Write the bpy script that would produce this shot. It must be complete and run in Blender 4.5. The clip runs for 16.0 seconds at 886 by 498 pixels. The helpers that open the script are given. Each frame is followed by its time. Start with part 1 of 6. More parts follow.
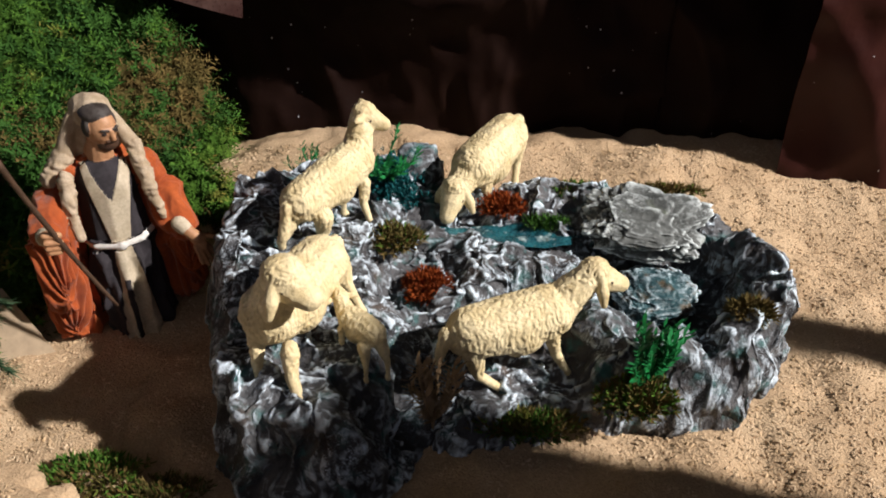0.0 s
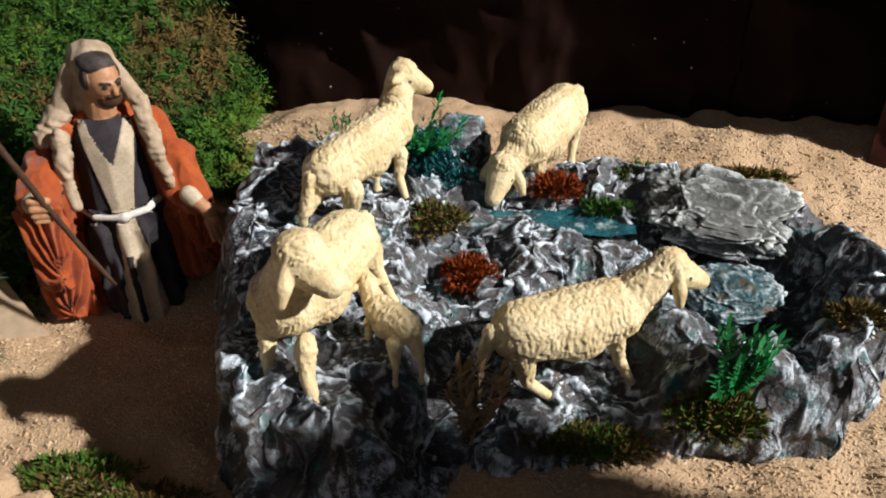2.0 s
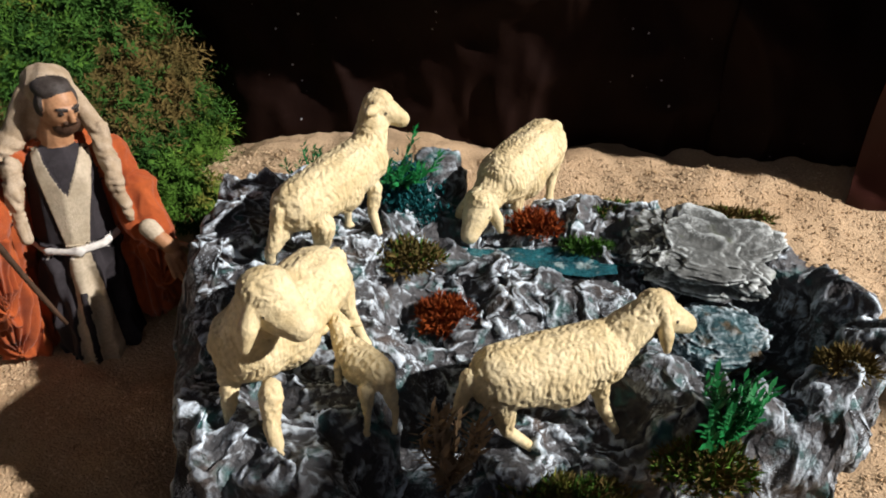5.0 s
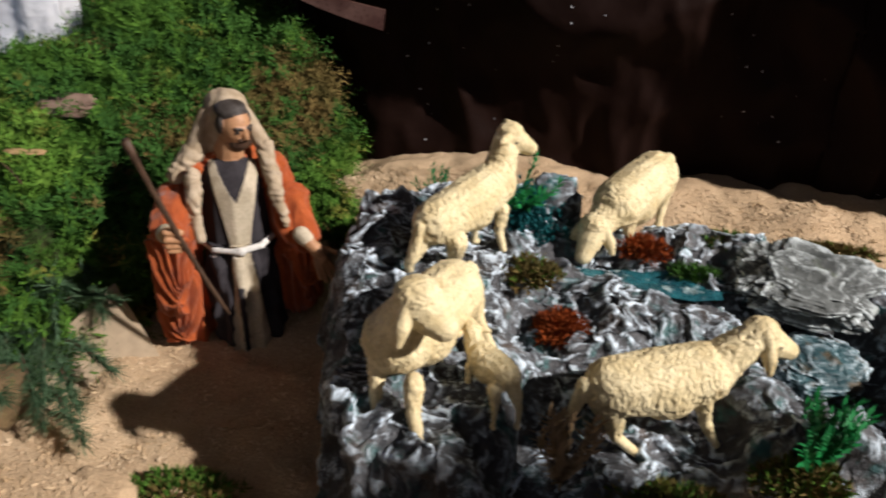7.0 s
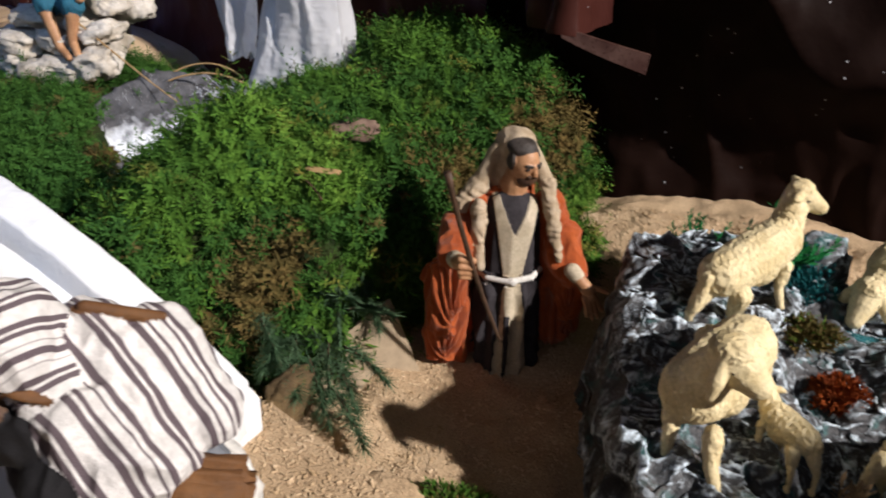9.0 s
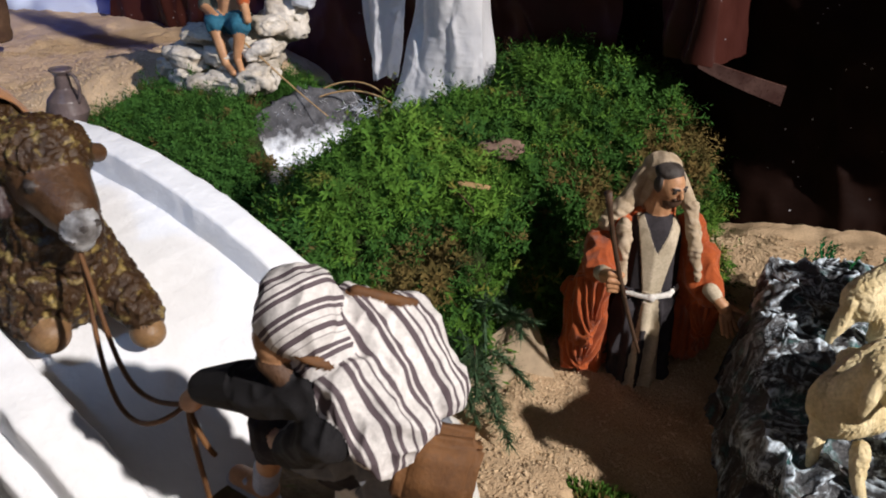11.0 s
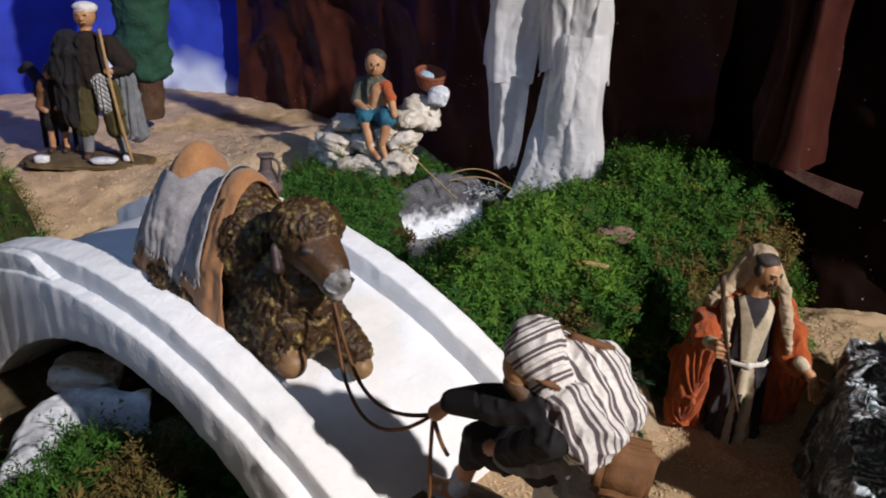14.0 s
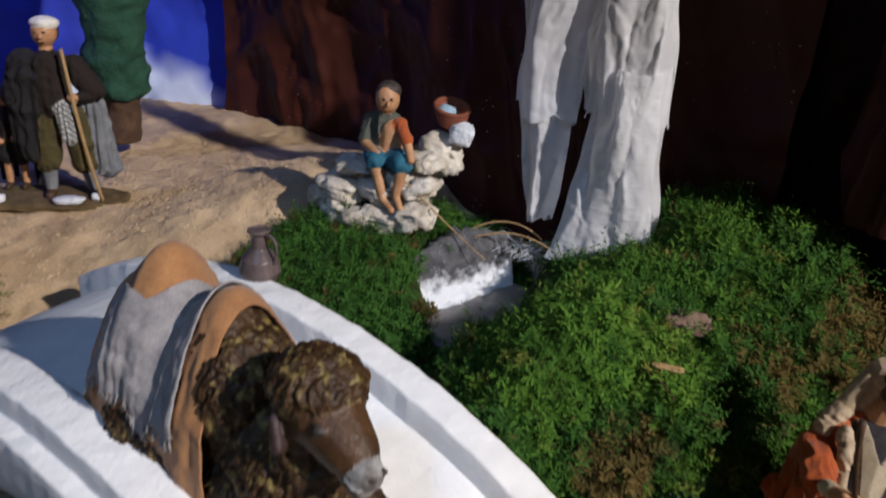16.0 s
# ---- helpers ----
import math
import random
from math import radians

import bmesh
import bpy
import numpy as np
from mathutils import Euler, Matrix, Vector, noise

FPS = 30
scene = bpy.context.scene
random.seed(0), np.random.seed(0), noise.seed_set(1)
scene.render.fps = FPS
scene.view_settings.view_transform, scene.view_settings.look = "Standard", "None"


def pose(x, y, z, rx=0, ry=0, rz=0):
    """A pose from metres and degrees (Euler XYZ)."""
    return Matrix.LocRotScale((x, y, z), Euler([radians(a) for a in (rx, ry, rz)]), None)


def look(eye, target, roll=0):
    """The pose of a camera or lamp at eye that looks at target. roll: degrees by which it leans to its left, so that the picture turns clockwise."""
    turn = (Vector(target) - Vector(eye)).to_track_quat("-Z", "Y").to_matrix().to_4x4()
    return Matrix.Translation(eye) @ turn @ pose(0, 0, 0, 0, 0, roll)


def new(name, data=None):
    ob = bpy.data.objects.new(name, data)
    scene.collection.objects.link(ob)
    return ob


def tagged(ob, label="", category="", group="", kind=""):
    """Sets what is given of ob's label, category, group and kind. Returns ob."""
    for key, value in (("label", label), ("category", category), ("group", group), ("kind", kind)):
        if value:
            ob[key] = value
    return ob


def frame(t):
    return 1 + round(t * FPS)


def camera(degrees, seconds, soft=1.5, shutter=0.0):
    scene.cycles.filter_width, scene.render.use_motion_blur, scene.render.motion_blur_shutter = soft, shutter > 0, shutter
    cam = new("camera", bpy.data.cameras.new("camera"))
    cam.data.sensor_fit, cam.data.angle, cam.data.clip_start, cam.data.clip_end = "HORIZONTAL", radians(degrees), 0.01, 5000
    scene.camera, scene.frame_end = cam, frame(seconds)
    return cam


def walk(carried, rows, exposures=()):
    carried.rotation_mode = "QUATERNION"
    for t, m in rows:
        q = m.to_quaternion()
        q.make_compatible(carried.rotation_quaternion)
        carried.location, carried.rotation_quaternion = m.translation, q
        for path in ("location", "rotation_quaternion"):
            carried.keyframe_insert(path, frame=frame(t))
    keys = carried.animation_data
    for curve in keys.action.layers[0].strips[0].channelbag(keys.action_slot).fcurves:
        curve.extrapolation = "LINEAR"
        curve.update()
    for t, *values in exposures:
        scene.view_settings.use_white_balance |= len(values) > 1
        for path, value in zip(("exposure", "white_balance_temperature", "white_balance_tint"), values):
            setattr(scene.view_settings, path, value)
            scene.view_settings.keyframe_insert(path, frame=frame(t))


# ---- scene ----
cam = camera(57.6, 16.0, soft=1.9, shutter=0.5)
METRES, EYE, TILT, LEAN, TURN = 1.2, 0.62, -33.0, 0.0, 0.0
ROWS = [
    (0.0, 0.0, 0.0, 0.0, 0.0, 0.0, -0.0),
    (0.5, 0.0008, 0.0048, -0.0042, 0.45, -0.17, -0.51),
    (1.0, 0.0203, 0.0322, 0.0013, 2.51, -0.72, -2.53),
    (1.5, 0.0177, 0.0645, -0.007, 2.47, -0.56, -3.34),
    (2.0, -0.0103, 0.1027, -0.0093, 2.34, -0.43, -1.92),
    (2.5, -0.0053, 0.1235, -0.0136, 0.86, -1.98, -1.81),
    (3.0, -0.0046, 0.1379, -0.014, -1.16, -2.53, -1.48),
    (3.5, -0.0096, 0.1424, -0.0088, -0.02, -0.54, -2.21),
    (4.0, -0.0142, 0.1434, -0.0092, -0.1, 1.74, -2.29),
    (6.5, -0.024, 0.0834, -0.0076, 2.49, 2.55, -4.65),
    (7.0, -0.0457, 0.0639, -0.0101, 5.96, 2.74, -5.92),
    (7.5, -0.0793, 0.0539, -0.0105, 9.04, 2.57, -7.74),
    (8.0, -0.1097, 0.0435, -0.0125, 11.78, 2.43, -9.45),
    (8.5, -0.1322, 0.0313, -0.0155, 13.85, 2.61, -10.65),
    (9.0, -0.1574, 0.0203, -0.017, 15.78, 2.86, -11.96),
    (9.5, -0.1847, 0.0081, -0.023, 18.18, 2.93, -13.73),
    (10.0, -0.2074, -0.0047, -0.0231, 20.3, 2.7, -15.07),
    (12.5, -0.1819, -0.1945, -0.0978, 21.64, 4.45, -15.39),
    (13.0, -0.1772, -0.2416, -0.1022, 22.47, 5.69, -15.9),
    (13.5, -0.1975, -0.2518, -0.0891, 23.44, 6.62, -17.19),
    (14.0, -0.2286, -0.2475, -0.0907, 24.09, 7.15, -18.25),
    (14.5, -0.249, -0.2342, -0.0873, 24.51, 5.94, -18.51),
    (15.0, -0.2868, -0.1985, -0.064, 24.53, 4.52, -18.91),
    (15.5, -0.3437, -0.1588, -0.011, 23.89, 4.16, -19.33),
    (16.0, -0.3884, -0.1143, 0.0301, 23.27, 6.19, -18.37),
]
walk(cam, [(t, pose(0, 0, EYE, TILT, LEAN, TURN) @ pose(METRES * x, METRES * y, METRES * z, 90 + pitch, roll, yaw)) for t, x, y, z, yaw, pitch, roll in ROWS],
     [(0.0, 0.08), (4.0, 0.02), (9.0, -0.02), (12.5, -0.23), (14.5, -0.27), (16.0, -0.42)])

# ---- world and lights ----
world = bpy.data.worlds.new("world")
scene.world = world
world.use_nodes = True
world.node_tree.nodes["Background"].inputs[0].default_value = (0.50, 0.49, 0.57, 1)
world.node_tree.nodes["Background"].inputs[1].default_value = 0.27


def lamp(name, kind, eye, target, power, colour, size=0.05, cone=60.0, blend=0.3):
    data = bpy.data.lights.new(name, kind)
    data.energy, data.color = power, colour
    if kind == "SPOT":
        data.spot_size, data.spot_blend, data.shadow_soft_size = radians(cone), blend, size
    elif kind == "AREA":
        data.size = size
    else:
        data.shadow_soft_size = size
    ob = new(name, data)
    ob.matrix_world = look(eye, target)
    return ob


lamp("stage_spotlight", "SPOT", (7.2, -1.35, 5.6), (-0.5, 0.75, 0.0), 6600, (1.0, 0.93, 0.89), 0.12, 25.5, 0.2)
lamp("blue_spotlight", "SPOT", (-2.3, 0.55, 1.3), (-2.35, 1.6, 0.35), 22, (0.12, 0.22, 1.0), 0.05, 110, 0.8)
lamp("cool_spotlight", "SPOT", (-0.6, -1.4, 2.5), (-1.10, 0.76, 0.20), 95, (0.30, 0.55, 1.0), 0.10, 20, 0.5)


# ---- number helpers ----
def vnoise(P, scale, seed=0):
    """Smooth value noise, about -1 to 1, at the points P (n, 3)."""
    P = np.asarray(P, float) * scale + 91.7
    c = np.floor(P).astype(np.int64)
    f = P - c
    f = f * f * (3 - 2 * f)
    out = np.zeros(len(P))
    for i in (0, 1):
        for j in (0, 1):
            for k in (0, 1):
                h = (c[:, 0] + i) * 374761393 + (c[:, 1] + j) * 668265263 + (c[:, 2] + k) * 2147483647 + seed * 1274126177
                h = (h ^ (h >> 13)) * 1274126177 & 0x7FFFFFFF
                h = (h ^ (h >> 16)) & 0xFFFF
                w = np.where(i, f[:, 0], 1 - f[:, 0]) * np.where(j, f[:, 1], 1 - f[:, 1]) * np.where(k, f[:, 2], 1 - f[:, 2])
                out += w * (h / 32767.5 - 1)
    return out


def fbm(P, scale, octaves=4, seed=0):
    out, a = 0, 1.0
    for o in range(octaves):
        out = out + a * vnoise(P, scale * 2 ** o, seed + o)
        a *= 0.5
    return out


def ridged(P, scale, octaves=3, seed=0):
    """Sharp ridges, 0 to about 1."""
    out, a, s = 0, 0.6, 0
    for o in range(octaves):
        out = out + a * (1 - np.abs(vnoise(P, scale * 2.1 ** o, seed + o)) * 1.6)
        s += a
        a *= 0.5
    return out / s


def flat3(x, y):
    return np.stack([np.ravel(x), np.ravel(y), np.zeros(np.size(x))], 1)


def smooth(a, b, x):
    t = np.clip((x - a) / (b - a), 0, 1)
    return t * t * (3 - 2 * t)


# ---- materials ----
def pbr(name, c1, c2, scale=40.0, rough=0.7, bump=0.3, bscale=None, metal=0.0, c3=None, fine=None, spec=0.4, dist=0.002,
        lo=0.35, hi=0.65, transmission=0.0, sheen=0.0, lo3=0.6, hi3=0.75, grainy=0.9):
    """A node material with two scales of colour variation, varied gloss and fine relief. Sizes in 1/metres."""
    m = bpy.data.materials.new(name)
    m.use_nodes = True
    nt = m.node_tree
    n, l = nt.nodes, nt.links
    bs = n["Principled BSDF"]
    tc = n.new("ShaderNodeTexCoord")
    def noise_node(s, d=6.0):
        t = n.new("ShaderNodeTexNoise")
        t.inputs["Scale"].default_value, t.inputs["Detail"].default_value = s, d
        l.new(tc.outputs["Object"], t.inputs["Vector"])
        return t
    def ramp(src, a, b):
        r = n.new("ShaderNodeMapRange")
        r.inputs["From Min"].default_value, r.inputs["From Max"].default_value = a, b
        l.new(src, r.inputs["Value"])
        return r.outputs["Result"]
    def mix(fac, a, b):
        x = n.new("ShaderNodeMix")
        x.data_type = "RGBA"
        if isinstance(fac, float):
            x.inputs["Factor"].default_value = fac
        else:
            l.new(fac, x.inputs["Factor"])
        for k, v in (("A", a), ("B", b)):
            sock = [s for s in x.inputs if s.name == k and s.type == "RGBA"][0]
            if isinstance(v, tuple):
                sock.default_value = (*v, 1)
            else:
                l.new(v, sock)
        return [s for s in x.outputs if s.type == "RGBA"][0]
    big = noise_node(scale)
    small = noise_node(fine or scale * 7)
    col = mix(ramp(big.outputs["Fac"], lo, hi), c1, c2)
    if c3:
        third = noise_node(scale * 1.7 + 3.1, 8.0)
        col = mix(ramp(third.outputs["Fac"], lo3, hi3), col, c3)
    grain = mix(ramp(small.outputs["Fac"], 0.2, 0.8), (0.72, 0.72, 0.72), (1.15, 1.15, 1.15))
    mul = n.new("ShaderNodeMix")
    mul.data_type, mul.blend_type = "RGBA", "MULTIPLY"
    mul.inputs["Factor"].default_value = grainy
    ca, cb = [s for s in mul.inputs if s.type == "RGBA"]
    l.new(col, ca), l.new(grain, cb)
    l.new([s for s in mul.outputs if s.type == "RGBA"][0], bs.inputs["Base Color"])
    rr = n.new("ShaderNodeMapRange")
    rr.inputs["To Min"].default_value, rr.inputs["To Max"].default_value = max(rough - 0.12, 0.02), min(rough + 0.12, 1)
    l.new(small.outputs["Fac"], rr.inputs["Value"])
    l.new(rr.outputs["Result"], bs.inputs["Roughness"])
    b1 = noise_node(bscale or scale * 5, 8.0)
    bp = n.new("ShaderNodeBump")
    bp.inputs["Strength"].default_value, bp.inputs["Distance"].default_value = bump, dist
    l.new(b1.outputs["Fac"], bp.inputs["Height"])
    l.new(bp.outputs["Normal"], bs.inputs["Normal"])
    bs.inputs["Metallic"].default_value = metal
    bs.inputs["Specular IOR Level"].default_value = spec
    bs.inputs["Transmission Weight"].default_value = transmission
    if sheen:
        bs.inputs["Sheen Weight"].default_value = sheen
    m["col"] = 1
    return m


def base_socket(m):
    """The socket that feeds the material's base colour, and the node tree."""
    bs = m.node_tree.nodes["Principled BSDF"]
    return bs.inputs["Base Color"].links[0].from_socket, m.node_tree, bs


def overlay(m, fac_socket, colour):
    src, nt, bs = base_socket(m)
    x = nt.nodes.new("ShaderNodeMix")
    x.data_type = "RGBA"
    a, b = [s for s in x.inputs if s.type == "RGBA"]
    nt.links.new(fac_socket, x.inputs["Factor"])
    nt.links.new(src, a)
    b.default_value = (*colour, 1)
    nt.links.new([s for s in x.outputs if s.type == "RGBA"][0], bs.inputs["Base Color"])
    return m


def map_range(nt, src, a, b):
    r = nt.nodes.new("ShaderNodeMapRange")
    r.inputs["From Min"].default_value, r.inputs["From Max"].default_value = a, b
    nt.links.new(src, r.inputs["Value"])
    return r.outputs["Result"]


def specks(m, scale, size, colour):
    """Small splashed dots of paint."""
    nt = m.node_tree
    tc = nt.nodes.new("ShaderNodeTexCoord")
    v = nt.nodes.new("ShaderNodeTexVoronoi")
    v.inputs["Scale"].default_value = scale
    nt.links.new(tc.outputs["Object"], v.inputs["Vector"])
    n2 = nt.nodes.new("ShaderNodeTexNoise")
    n2.inputs["Scale"].default_value = scale * 0.13
    nt.links.new(tc.outputs["Object"], n2.inputs["Vector"])
    mul = nt.nodes.new("ShaderNodeMath")
    mul.operation = "MULTIPLY"
    nt.links.new(map_range(nt, v.outputs["Distance"], size, size * 0.7), mul.inputs[0])
    nt.links.new(map_range(nt, n2.outputs["Fac"], 0.5, 0.62), mul.inputs[1])
    return overlay(m, mul.outputs[0], colour)


def blotches(m, colour, scale, a, b):
    """Soft-edged patches of a second paint."""
    nt = m.node_tree
    tc = nt.nodes.new("ShaderNodeTexCoord")
    nz = nt.nodes.new("ShaderNodeTexNoise")
    nz.inputs["Scale"].default_value, nz.inputs["Detail"].default_value, nz.inputs["Distortion"].default_value = scale, 9, 1.2
    nt.links.new(tc.outputs["Object"], nz.inputs["Vector"])
    return overlay(m, map_range(nt, nz.outputs["Fac"], a, b), colour)


def drybrush(m, colour, a=0.5, b=0.58, streak=0.10):
    """Paint caught in broken streaks on the raised edges."""
    nt = m.node_tree
    g = nt.nodes.new("ShaderNodeNewGeometry")
    tc = nt.nodes.new("ShaderNodeTexCoord")
    nz = nt.nodes.new("ShaderNodeTexNoise")
    nz.inputs["Scale"].default_value, nz.inputs["Detail"].default_value, nz.inputs["Distortion"].default_value = 75, 7, 1.5
    nt.links.new(tc.outputs["Object"], nz.inputs["Vector"])
    ma = nt.nodes.new("ShaderNodeMath")
    ma.operation = "MULTIPLY_ADD"
    ma.inputs[1].default_value = streak
    nt.links.new(nz.outputs["Fac"], ma.inputs[0])
    nt.links.new(g.outputs["Pointiness"], ma.inputs[2])
    patch, dry = nt.nodes.new("ShaderNodeTexNoise"), nt.nodes.new("ShaderNodeTexNoise")
    patch.inputs["Scale"].default_value, patch.inputs["Detail"].default_value = 17, 3
    dry.inputs["Scale"].default_value, dry.inputs["Detail"].default_value, dry.inputs["Distortion"].default_value = 210, 6, 3.0
    for q in (patch, dry):
        nt.links.new(tc.outputs["Object"], q.inputs["Vector"])
    def both(op, p, q):
        x = nt.nodes.new("ShaderNodeMath")
        x.operation, x.use_clamp = op, True
        nt.links.new(p, x.inputs[0])
        nt.links.new(q, x.inputs[1])
        return x.outputs[0]
    veins = both("MULTIPLY", map_range(nt, ma.outputs[0], a + streak * 0.5, b + streak * 0.5), map_range(nt, patch.outputs["Fac"], 0.32, 0.52))
    scuff = both("MULTIPLY", map_range(nt, dry.outputs["Fac"], 0.54, 0.62), map_range(nt, patch.outputs["Fac"], 0.48, 0.62))
    scuff = both("MULTIPLY", scuff, map_range(nt, g.outputs["Pointiness"], 0.47, 0.52))
    return overlay(m, both("MAXIMUM", veins, scuff), colour)


SAND = pbr("sawdust", (0.60, 0.44, 0.28), (0.47, 0.33, 0.20), 9, 0.95, 0.9, 420, fine=330, spec=0.1, dist=0.003)
CHIP = pbr("sawdust_chip", (0.68, 0.52, 0.35), (0.50, 0.35, 0.20), 30, 0.95, 0.4, 300, spec=0.1)
SOIL = pbr("dark_soil", (0.035, 0.028, 0.018), (0.09, 0.07, 0.04), 18, 0.95, 0.8, 160, spec=0.1)
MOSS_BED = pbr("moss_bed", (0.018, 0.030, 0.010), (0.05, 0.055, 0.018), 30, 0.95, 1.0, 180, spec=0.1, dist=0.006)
MOSS = pbr("moss_green", (0.085, 0.185, 0.022), (0.045, 0.115, 0.016), 9, 0.85, 0.2, 200, c3=(0.20, 0.17, 0.035), spec=0.15, lo3=0.58, hi3=0.7)
MOSS_DARK = pbr("moss_dark_green", (0.030, 0.088, 0.016), (0.048, 0.125, 0.02), 12, 0.85, 0.2, 200, spec=0.15)
MOSS_LIGHT = pbr("moss_yellow_green", (0.130, 0.240, 0.032), (0.09, 0.185, 0.026), 14, 0.85, 0.2, 200, spec=0.15)
MOSS_DRY = pbr("moss_dry", (0.155, 0.105, 0.036), (0.10, 0.085, 0.028), 30, 0.9, 0.2, 200, spec=0.1)
RUST = pbr("rust_lichen", (0.30, 0.065, 0.014), (0.17, 0.036, 0.01), 60, 0.9, 0.3, 300, spec=0.1)
TEAL_MOSS = pbr("teal_lichen", (0.02, 0.16, 0.17), (0.015, 0.10, 0.11), 60, 0.9, 0.3, 300, spec=0.1)
LEAF = pbr("plastic_leaf", (0.012, 0.22, 0.055), (0.008, 0.12, 0.03), 40, 0.45, 0.1, 200)
PINE = pbr("pine_needle", (0.085, 0.150, 0.075), (0.05, 0.11, 0.05), 40, 0.7, 0.1, 200)
TAN_DRY = pbr("dried_flower", (0.40, 0.28, 0.17), (0.26, 0.17, 0.09), 60, 0.9, 0.2, 300)
ROCK = pbr("painted_rock", (0.028, 0.027, 0.030), (0.085, 0.088, 0.094), 22, 0.55, 0.8, 260, c3=(0.05, 0.15, 0.15), spec=0.35, dist=0.003, lo3=0.56, hi3=0.70)
SLAB = pbr("painted_slab", (0.045, 0.05, 0.048), (0.14, 0.15, 0.145), 22, 0.6, 0.8, 120, c3=(0.10, 0.12, 0.07), spec=0.3, dist=0.003)
WATER = pbr("painted_water", (0.010, 0.055, 0.075), (0.022, 0.13, 0.155), 34, 0.28, 0.9, 90, c3=(0.34, 0.44, 0.45), spec=0.5, dist=0.005, lo3=0.57, hi3=0.68)
TEAL_ROCK = pbr("teal_glazed_rock", (0.016, 0.045, 0.055), (0.035, 0.10, 0.115), 30, 0.4, 1.0, 160, c3=(0.085, 0.06, 0.03), spec=0.45, dist=0.004, lo3=0.55, hi3=0.66)
CREAM = pbr("cream_resin", (0.80, 0.68, 0.42), (0.66, 0.53, 0.29), 40, 0.55, 0.7, 300, spec=0.3, dist=0.0016, c3=(0.48, 0.34, 0.15), lo3=0.62, hi3=0.8)
HOOF = pbr("hoof", (0.05, 0.04, 0.03), (0.10, 0.08, 0.06), 60, 0.6, 0.2, 200)
PLASTER = pbr("white_plaster", (0.80, 0.80, 0.81), (0.74, 0.75, 0.77), 9, 0.85, 0.5, 160, spec=0.2, dist=0.002, grainy=0.22)
# Darkened copy of the sheet colour: the shade behind the pond is in it.
TARP_SHADED = pbr("shaded_brown_plastic_sheet", (0.0165, 0.0075, 0.0055), (0.0105, 0.0050, 0.0040), 3.0, 0.55, 0.3, 30, spec=0.05, dist=0.006)
specks(TARP_SHADED, 50, 0.085, (0.55, 0.55, 0.6))
# Brighter copy of the plastic, coloured as where the spotlight falls on it.
TARP_LIT = pbr("lit_red_brown_plastic_sheet", (0.060, 0.018, 0.013), (0.038, 0.011, 0.009), 3.0, 0.42, 0.3, 26, spec=0.15, dist=0.006)
specks(TARP_LIT, 60, 0.09, (0.6, 0.6, 0.65))
ORANGE = pbr("rust_wool_cloth", (0.42, 0.095, 0.025), (0.32, 0.065, 0.018), 30, 0.9, 0.35, 900, spec=0.15, sheen=0.2)
CHARCOAL = pbr("charcoal_cloth", (0.045, 0.04, 0.045), (0.03, 0.027, 0.03), 40, 0.9, 0.35, 900, spec=0.15)
LINEN = pbr("linen_cloth", (0.56, 0.48, 0.36), (0.45, 0.38, 0.27), 50, 0.9, 0.35, 900, spec=0.15)
SCARF = pbr("tan_scarf", (0.38, 0.29, 0.19), (0.50, 0.40, 0.29), 120, 0.9, 0.4, 900, spec=0.15)
WHITE_CLOTH = pbr("white_cloth", (0.72, 0.70, 0.66), (0.60, 0.58, 0.54), 30, 0.9, 0.35, 900, spec=0.15)
SKIN = pbr("painted_skin", (0.50, 0.27, 0.14), (0.40, 0.20, 0.10), 60, 0.5, 0.15, 300, spec=0.35)
HAIR = pbr("painted_hair", (0.025, 0.018, 0.014), (0.06, 0.05, 0.045), 120, 0.6, 0.5, 500)
BEARD = pbr("painted_beard", (0.10, 0.05, 0.025), (0.06, 0.03, 0.018), 120, 0.6, 0.5, 500)
BROWN = pbr("brown_cloth", (0.017, 0.010, 0.008), (0.011, 0.007, 0.006), 40, 0.9, 0.35, 900)
BLACK = pbr("black_cloth", (0.007, 0.0065, 0.008), (0.012, 0.011, 0.013), 40, 0.9, 0.35, 900)
OLIVE = pbr("olive_cloth", (0.075, 0.06, 0.02), (0.05, 0.04, 0.015), 40, 0.9, 0.35, 900)
GREY_CLOTH = pbr("grey_cloth", (0.20, 0.21, 0.23), (0.13, 0.14, 0.16), 40, 0.9, 0.35, 900)
BLUE_CLOTH = pbr("teal_blue_cloth", (0.02, 0.13, 0.20), (0.015, 0.09, 0.14), 40, 0.8, 0.3, 700)
GREEN_GREY = pbr("grey_green_cloth", (0.09, 0.095, 0.075), (0.06, 0.065, 0.05), 40, 0.9, 0.3, 700)
WRAP = pbr("pale_blue_wraps", (0.42, 0.45, 0.55), (0.30, 0.33, 0.43), 90, 0.85, 0.3, 500)
LEATHER = pbr("suede_leather", (0.16, 0.070, 0.022), (0.10, 0.042, 0.014), 40, 0.75, 0.3, 400)
WOOD = pbr("dark_wood", (0.085, 0.045, 0.025), (0.05, 0.028, 0.016), 60, 0.6, 0.4, 400)
LIGHT_WOOD = pbr("pale_wood", (0.42, 0.28, 0.13), (0.33, 0.2, 0.09), 60, 0.6, 0.4, 400)
FUR = pbr("camel_fur", (0.060, 0.030, 0.011), (0.032, 0.015, 0.006), 50, 0.45, 0.7, 300, c3=(0.26, 0.19, 0.06), spec=0.35, dist=0.003, lo3=0.54, hi3=0.68)
CAMEL_FACE = pbr("camel_face", (0.085, 0.040, 0.016), (0.05, 0.024, 0.010), 50, 0.5, 0.5, 220, spec=0.4)
MUZZLE = pbr("camel_muzzle", (0.10, 0.09, 0.085), (0.40, 0.40, 0.40), 60, 0.45, 0.4, 300)
